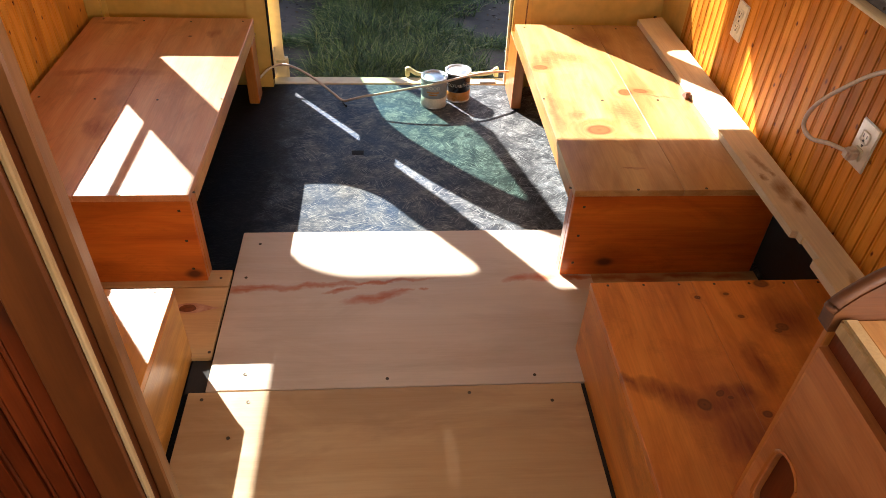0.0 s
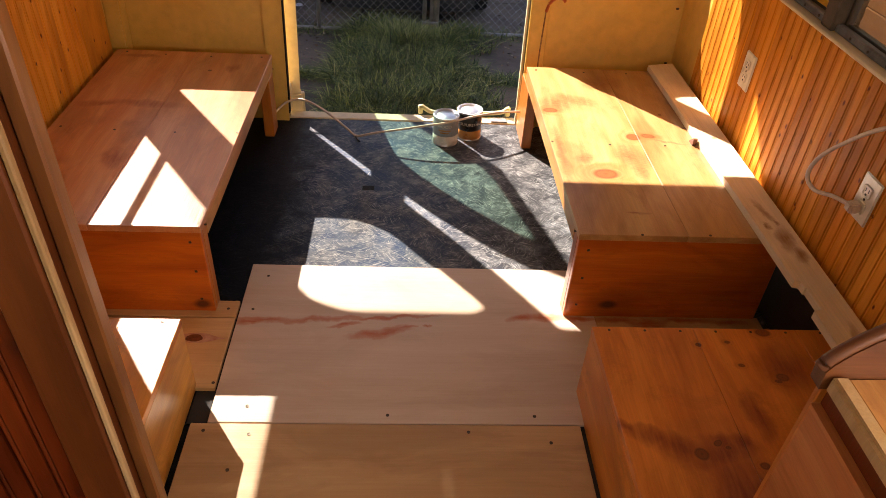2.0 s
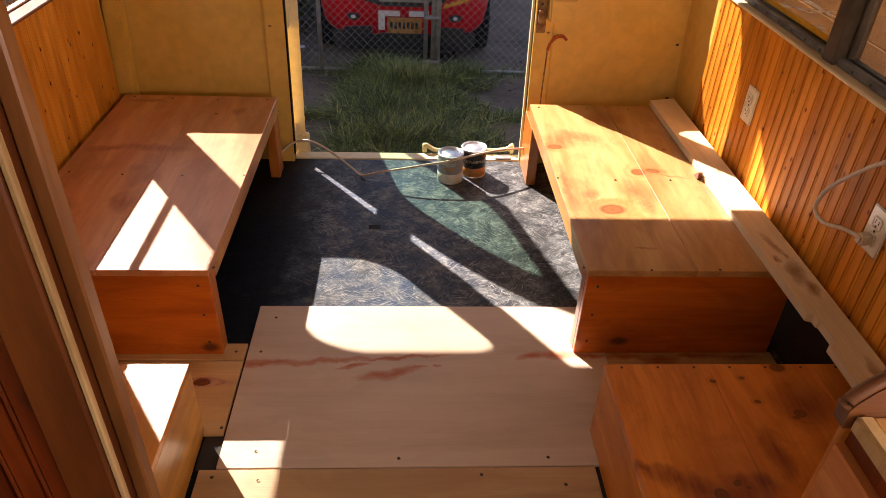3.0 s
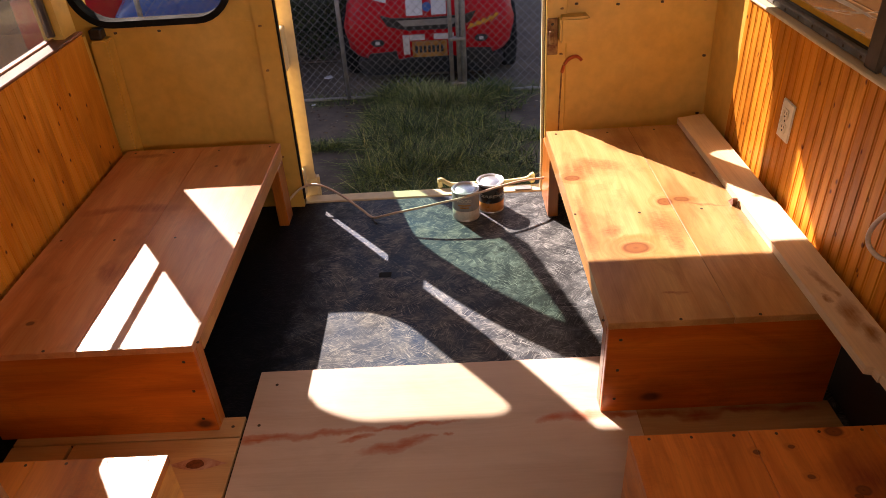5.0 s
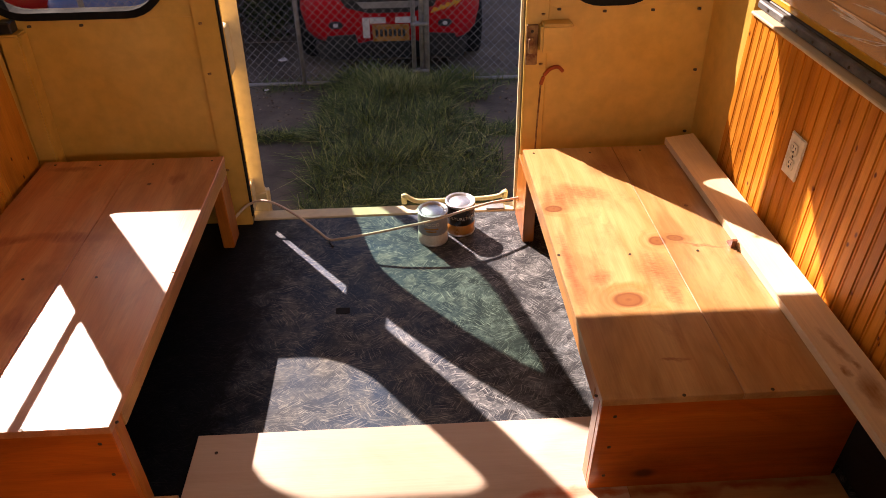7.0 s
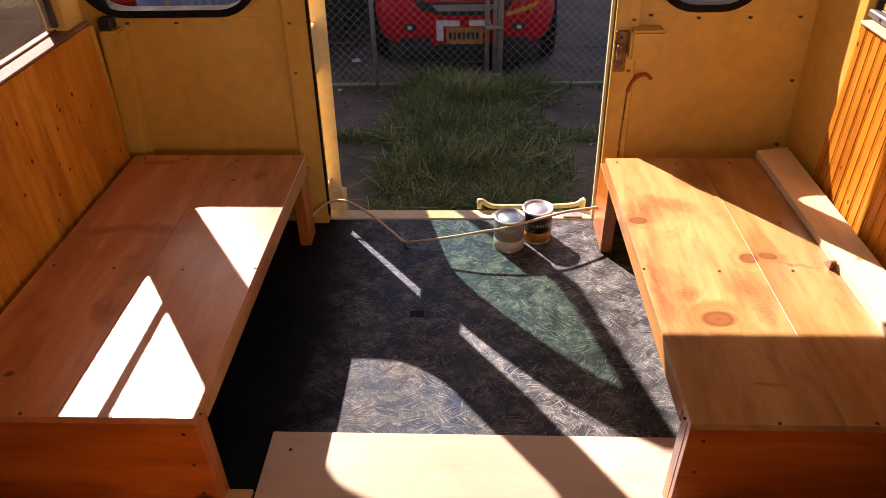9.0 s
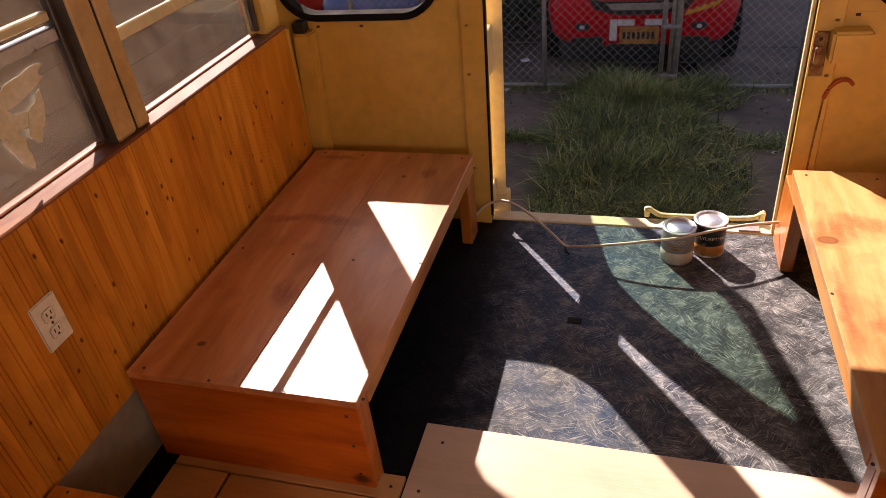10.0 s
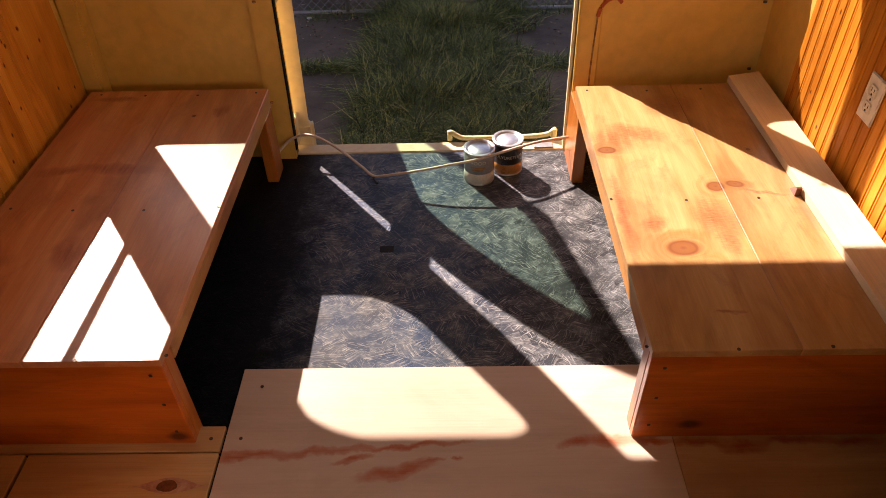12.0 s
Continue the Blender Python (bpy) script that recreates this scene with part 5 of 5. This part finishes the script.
for i, (x, y, s) in enumerate(((-1.10, 4.75, 0.045), (-1.15, 4.0, 0.025), (0.98, 2.9, 0.018))):
    bm = bmesh.new()
    bmesh.ops.create_icosphere(bm, subdivisions=2, radius=s)
    q = random.Random(i)
    for v in bm.verts:
        v.co = Vector((v.co.x * q.uniform(0.8, 1.2) + x, v.co.y * q.uniform(0.8, 1.2) + y, v.co.z * 0.25 * q.uniform(0.4, 1.3) + GZ + 0.03))
    part("scrap", bm, WHITE_PAINT, lit)

# chain-link fence with a gate
FY, FB, FT = 4.12, GZ + 0.03, 0.55
fen = thing("chain_link_fence", (0, FY, GZ), "galvanised chain-link fence with a gate", "fence")
for x, r, zb in ((-2.6, 0.024, GZ), (-0.82, 0.02, FB), (0.185, 0.02, FB), (0.255, 0.02, GZ), (0.30, 0.026, GZ), (1.28, 0.026, GZ), (2.8, 0.026, GZ)):
    part("post", tube([(x, FY, zb), (x, FY, FT + 0.04)], r, 12), GALV, fen, "", True)
for xa, xb, z in ((-2.6, 0.185, FB), (0.31, 1.26, FB), (1.29, 2.8, FB), (-2.6, 0.185, FT), (0.31, 2.8, FT)):
    part("rail", tube([(xa, FY, z), (xb, FY, z)], 0.019, 10), GALV, fen, "", True)
for z in (FB + 0.08, -0.55, 0.1):
    part("clamp", box(0.16, 0.32, FY - 0.032, FY + 0.032, z, z + 0.03, 0.006), GALV, fen)
verts, faces = [], []


def strand(x0, z0, x1, z1, yo):
    r = 0.0016
    d = Vector((x1 - x0, 0, z1 - z0)).normalized()
    u = Vector((-d.z, 0, d.x)) * r
    w = Vector((0, r, 0))
    k = len(verts)
    for cx, cz in ((x0, z0), (x1, z1)):
        c = Vector((cx, FY + yo, cz))
        for s in (u, w, -u, -w):
            verts.append(tuple(c + s))
    for i in range(4):
        faces.append((k + i, k + (i + 1) % 4, k + 4 + (i + 1) % 4, k + 4 + i))


PIT = 0.076
H = FT - FB
for xa, xb in ((-2.6, 0.18), (0.31, 2.8)):
    n = int((xb - xa + H) / PIT) + 1
    for i in range(n):
        for flip in (0, 1):
            b0 = xa - H + i * PIT
            ta, tb = max(0, xa - b0), min(H, xb - b0)
            if tb - ta < 0.01:
                continue
            p = (b0 + ta, FB + ta, b0 + tb, FB + tb)
            if flip:
                p = (xa + xb - p[0], p[1], xa + xb - p[2], p[3])
            strand(*p, 0.003 if flip else -0.003)
me = bpy.data.meshes.new("wire_mesh")
me.from_pydata([tuple(Vector(v) - BASE[fen.name]) for v in verts], [], faces)
me.materials.append(GALV)
ob = new("wire_mesh", me)
ob.parent = fen
tagged(ob, "diamond chain-link wire", kind="stuff")

# dark shrub behind the fence
def shrub(x, y, r, h, seed, label):
    rnd = random.Random(seed)
    sh = thing("shrub", (x, y, GZ), label, "shrub")
    lobes = [(rnd.uniform(-0.7, 0.7) * r, rnd.uniform(-0.5, 0.5) * r, rnd.uniform(0.2, 0.85) * h, rnd.uniform(0.28, 0.5) * r) for _ in range(11)]
    for lx, ly, lz, lr in lobes[:6]:
        part("stem", tube([(x + 0.1 * lx, y + 0.1 * ly, GZ - 0.01), (x + 0.6 * lx, y + 0.5 * ly, GZ + 0.5 * lz), (x + lx, y + ly, GZ + lz)], 0.012, 6), BROWN_PLANK, sh)
    vs, fs = [], []
    for _ in range(7000):
        lx, ly, lz, lr = rnd.choice(lobes)
        d = Vector((rnd.gauss(0, 1), rnd.gauss(0, 1), rnd.gauss(0, 1))).normalized() * lr * rnd.uniform(0.5, 1.15)
        c = Vector((lx, ly, max(0.05, lz + d.z))) + Vector((d.x, d.y, 0))
        u = Vector((rnd.gauss(0, 1), rnd.gauss(0, 1), rnd.gauss(0, 0.6))).normalized()
        w = u.cross(Vector((rnd.gauss(0, 1), rnd.gauss(0, 1), rnd.gauss(0, 1)))).normalized()
        ln = rnd.uniform(0.018, 0.04)
        k = len(vs)
        vs += [tuple(c - u * ln), tuple(c + w * ln * 0.4), tuple(c + u * ln), tuple(c - w * ln * 0.4)]
        fs.append((k, k + 1, k + 2, k + 3))
    me = bpy.data.meshes.new("foliage")
    me.from_pydata(vs, [], fs)
    me.materials.append(SHRUB)
    ob = new("foliage", me)
    ob.parent = sh
    tagged(ob, "small dark green leaves", kind="stuff")


shrub(-1.55, 5.15, 0.55, 1.25, 31, "dark green leafy shrub behind the chain-link fence")
shrub(-1.35, 6.3, 0.6, 1.5, 32, "dark green leafy shrub beside the parked car")

# parked cars


def car_shell(w, l, rows):
    """A rounded car body: cross-sections (y, half width, bottom, top, shoulder) lofted from nose to tail."""
    bm = bmesh.new()
    rings = []
    for y, hw, z0, z1, sh in rows:
        ring = []
        for i in range(20):
            a = 2 * math.pi * i / 20
            ca, sa = math.cos(a), math.sin(a)
            x = hw * math.copysign(abs(ca) ** 0.45, ca)
            zc, zh = (z0 + z1) / 2, (z1 - z0) / 2
            z = zc + zh * math.copysign(abs(sa) ** 0.5, sa)
            if z > sh:
                x *= 1 - 0.28 * (z - sh) / max(0.05, z1 - sh)
            ring.append(bm.verts.new((x, y, z)))
        rings.append(ring)
    for a, c in zip(rings, rings[1:]):
        for k in range(20):
            bm.faces.new((a[k], a[(k + 1) % 20], c[(k + 1) % 20], c[k]))
    bm.faces.new(rings[0])
    bm.faces.new(rings[-1])
    return bm


def small_car(x, y, paint, label, detail):
    c = thing("car", (x, y, GZ), label, "car", "parked cars")
    rows = [(0.0, 0.60, 0.24, 0.60, 0.55), (0.05, 0.70, 0.21, 0.70, 0.60), (0.16, 0.765, 0.19, 0.82, 0.62), (0.4, 0.78, 0.19, 0.93, 0.66), (0.75, 0.78, 0.19, 1.02, 0.78), (1.15, 0.78, 0.19, 1.42, 0.9), (1.7, 0.78, 0.19, 1.54, 0.95), (2.3, 0.77, 0.2, 1.5, 0.95), (2.62, 0.70, 0.25, 1.2, 0.9)]
    bm = car_shell(0, 0, rows)
    bmesh.ops.translate(bm, verts=bm.verts, vec=(x, y, GZ))
    part("body", bm, paint, c, "", True)
    for wx in (-0.70, 0.70):
        for wy in (0.42, 2.2):
            t = lathe([(0.16, -0.09), (0.28, -0.09), (0.30, -0.06), (0.30, 0.06), (0.28, 0.09), (0.16, 0.09)], (0, 0, 0), 28)
            bmesh.ops.rotate(t, cent=(0, 0, 0), matrix=Matrix.Rotation(radians(90), 3, 'Y'), verts=t.verts)
            bmesh.ops.translate(t, verts=t.verts, vec=(x + wx, y + wy, GZ + 0.30))
            part("wheel", t, RUBBER, c, "", True)
    part("underside", box(x - 0.66, x + 0.66, y + 0.06, y + 2.5, GZ + 0.12, GZ + 0.24, 0.03), BLACK, c)
    if not detail:
        return c

    def skin(name, pts, m, off=0.004, lab=""):
        """A shaped piece laid on the rounded nose."""
        bm = prism(pts, 0, 0.02, 'y')
        bmesh.ops.triangulate(bm, faces=[f for f in bm.faces if len(f.verts) > 4])
        for v in bm.verts:
            v.co = Vector((x + v.co.x, y - 0.006 - off + v.co.y + max(0, abs(v.co.x) - 0.57) * 0.5 + max(0, v.co.z - 0.60) * 0.55, GZ + v.co.z))
        return part(name, bm, m, c, lab)
    skin("grille", [(-0.42, 0.62), (-0.36, 0.53), (-0.18, 0.485), (0.18, 0.485), (0.36, 0.53), (0.42, 0.62), (0.32, 0.595), (0.0, 0.585), (-0.32, 0.595)], BLACK, 0.016)
    skin("grille_mesh", [(-0.27, 0.575), (-0.22, 0.525), (0.22, 0.525), (0.27, 0.575)], GALV, 0.022, "pale metal grille mesh")
    for a, b0 in ((-0.19, -0.045), (0.03, 0.16)):
        skin("stripe", [(a, 0.61), (b0, 0.61), (b0, 0.86), (a, 0.86)], WHITE_PAINT, 0.02, "white racing stripe")
    skin("stripe", [(-0.235, 0.28), (-0.177, 0.28), (-0.177, 0.445), (-0.235, 0.445)], WHITE_PAINT, 0.018, "white racing stripe")
    skin("stripe", [(-0.174, 0.40), (-0.04, 0.40), (-0.04, 0.445), (-0.174, 0.445)], WHITE_PAINT, 0.018, "white racing stripe")
    skin("stripe", [(0.04, 0.445), (0.04, 0.40), (0.22, 0.40), (0.22, 0.445)], WHITE_PAINT, 0.018, "white racing stripe")
    pl = skin("number_plate", [(-0.155, 0.255), (0.155, 0.255), (0.155, 0.39), (-0.155, 0.39)], LABEL_GOLD, 0.03, "tan number plate")
    for k in range(7):
        bx = -0.13 + k * 0.038
        part("plate_mark", box(x + bx, x + bx + 0.024, y - 0.042, y - 0.0365, GZ + 0.295, GZ + 0.355, 0.002), BLACK, pl)
    for s in (-1, 1):
        lampb = lathe([(0.0, -0.01), (0.05, -0.008), (0.06, 0.01), (0.04, 0.02), (0.0, 0.02)], (0, 0, 0), 20)
        bmesh.ops.rotate(lampb, cent=(0, 0, 0), matrix=Matrix.Rotation(radians(90), 3, 'X'), verts=lampb.verts)
        for v in lampb.verts:
            v.co = Vector((x + s * 0.46 + v.co.x, y - 0.004 + v.co.y, GZ + 0.39 + v.co.z * 0.55))
        fog = part("fog_lamp", lampb, BLACK, c)
        part("bulb", box(x + s * 0.46 - 0.02, x + s * 0.46 + 0.02, y - 0.030, y - 0.018, GZ + 0.375, GZ + 0.405, 0.006), LAMP_GLASS, fog)
        skin("headlight", [(s * 0.36, 0.71), (s * 0.62, 0.77), (s * 0.66, 0.87), (s * 0.50, 0.87), (s * 0.36, 0.77)], LAMP_GLASS, 0.012, "clear headlight")
        skin("air_inlet", [(s * 0.28, 0.22), (s * 0.58, 0.22), (s * 0.54, 0.30), (s * 0.30, 0.31)], BLACK, 0.02)
    for k in range(5):
        skin("decal", [(0.34 + 0.05 * k, 0.47 + 0.012 * k), (0.42 + 0.05 * k, 0.50 + 0.02 * k), (0.37 + 0.055 * k, 0.52 + 0.018 * k)], YELLOW, 0.010, "orange flame decal")
    skin("badge", [(0.04 * math.cos(k * math.pi / 6) - 0.008, 0.67 + 0.035 * math.sin(k * math.pi / 6)) for k in range(12)], BLUE_PAINT, 0.026, "round blue badge")
    skin("lower_lip", [(-0.62, 0.10), (0.62, 0.10), (0.64, 0.235), (0.25, 0.235), (0.2, 0.25), (-0.2, 0.25), (-0.25, 0.235), (-0.64, 0.235)], BLACK, 0.02)
    return c


small_car(-0.02, 4.50, RED_PAINT, "small red car with white racing stripes behind the fence", True).scale = (1.1, 1.1, 1.12)
small_car(-4.1, 5.6, RED_PAINT, "small red car parked farther along the fence", False)
small_car(-2.62, 5.0, BLUE_PAINT, "small blue car parked behind the fence", False)

# unseen house added to cast the yard's shade, and plank fences alongside
def house(name, x0, x1, y0, y1, z1, label):
    h = thing(name, ((x0 + x1) / 2, (y0 + y1) / 2, GZ), label, "house")
    part("wall", box(x0, x1, y0, y1, GZ, z1, 0.02), PLASTER, h)
    mid = (y0 + y1) / 2
    bm = bmesh.new()
    pts = [(y0 - 0.3, z1), (y1 + 0.3, z1), (mid, z1 + 2.0)]
    lo = [bm.verts.new((x0 - 0.3, *p)) for p in pts]
    hi = [bm.verts.new((x1 + 0.3, *p)) for p in pts]
    for i in range(3):
        bm.faces.new((lo[i], lo[(i + 1) % 3], hi[(i + 1) % 3], hi[i]))
    bm.faces.new(lo)
    bm.faces.new(hi)
    part("roof", bm, FENCE_WOOD, h)
    return h


house("house", -11.0, -1.6, 9.5, 14.5, 6.4, "plain plastered house, unseen, added to shade the yard")

for nm, xx, lab in (("plank_fence", -2.7, "weathered brown horizontal plank fence beside the bus"), ("plank_fence", 1.8, "weathered brown horizontal plank fence beyond the side windows")):
    pf = thing(nm, (xx, -1.0, GZ), lab, "fence", "plank fences")
    for k in range(10):
        z = GZ + 0.02 + k * 0.185
        part("plank", box(xx - 0.012, xx + 0.012, -5.0, 2.4, z, z + 0.1835, 0.004), FENCE_WOOD if xx < 0 else BROWN_PLANK, pf)
    for yy in (-4.6, -2.8, -1.0, 0.8, 2.2):
        s = -1 if xx < 0 else 1
        lo, hi = sorted((xx + s * 0.013, xx + s * 0.1))
        part("post", box(lo, hi, yy, yy + 0.09, GZ, GZ + 1.9, 0.006), FENCE_WOOD, pf)
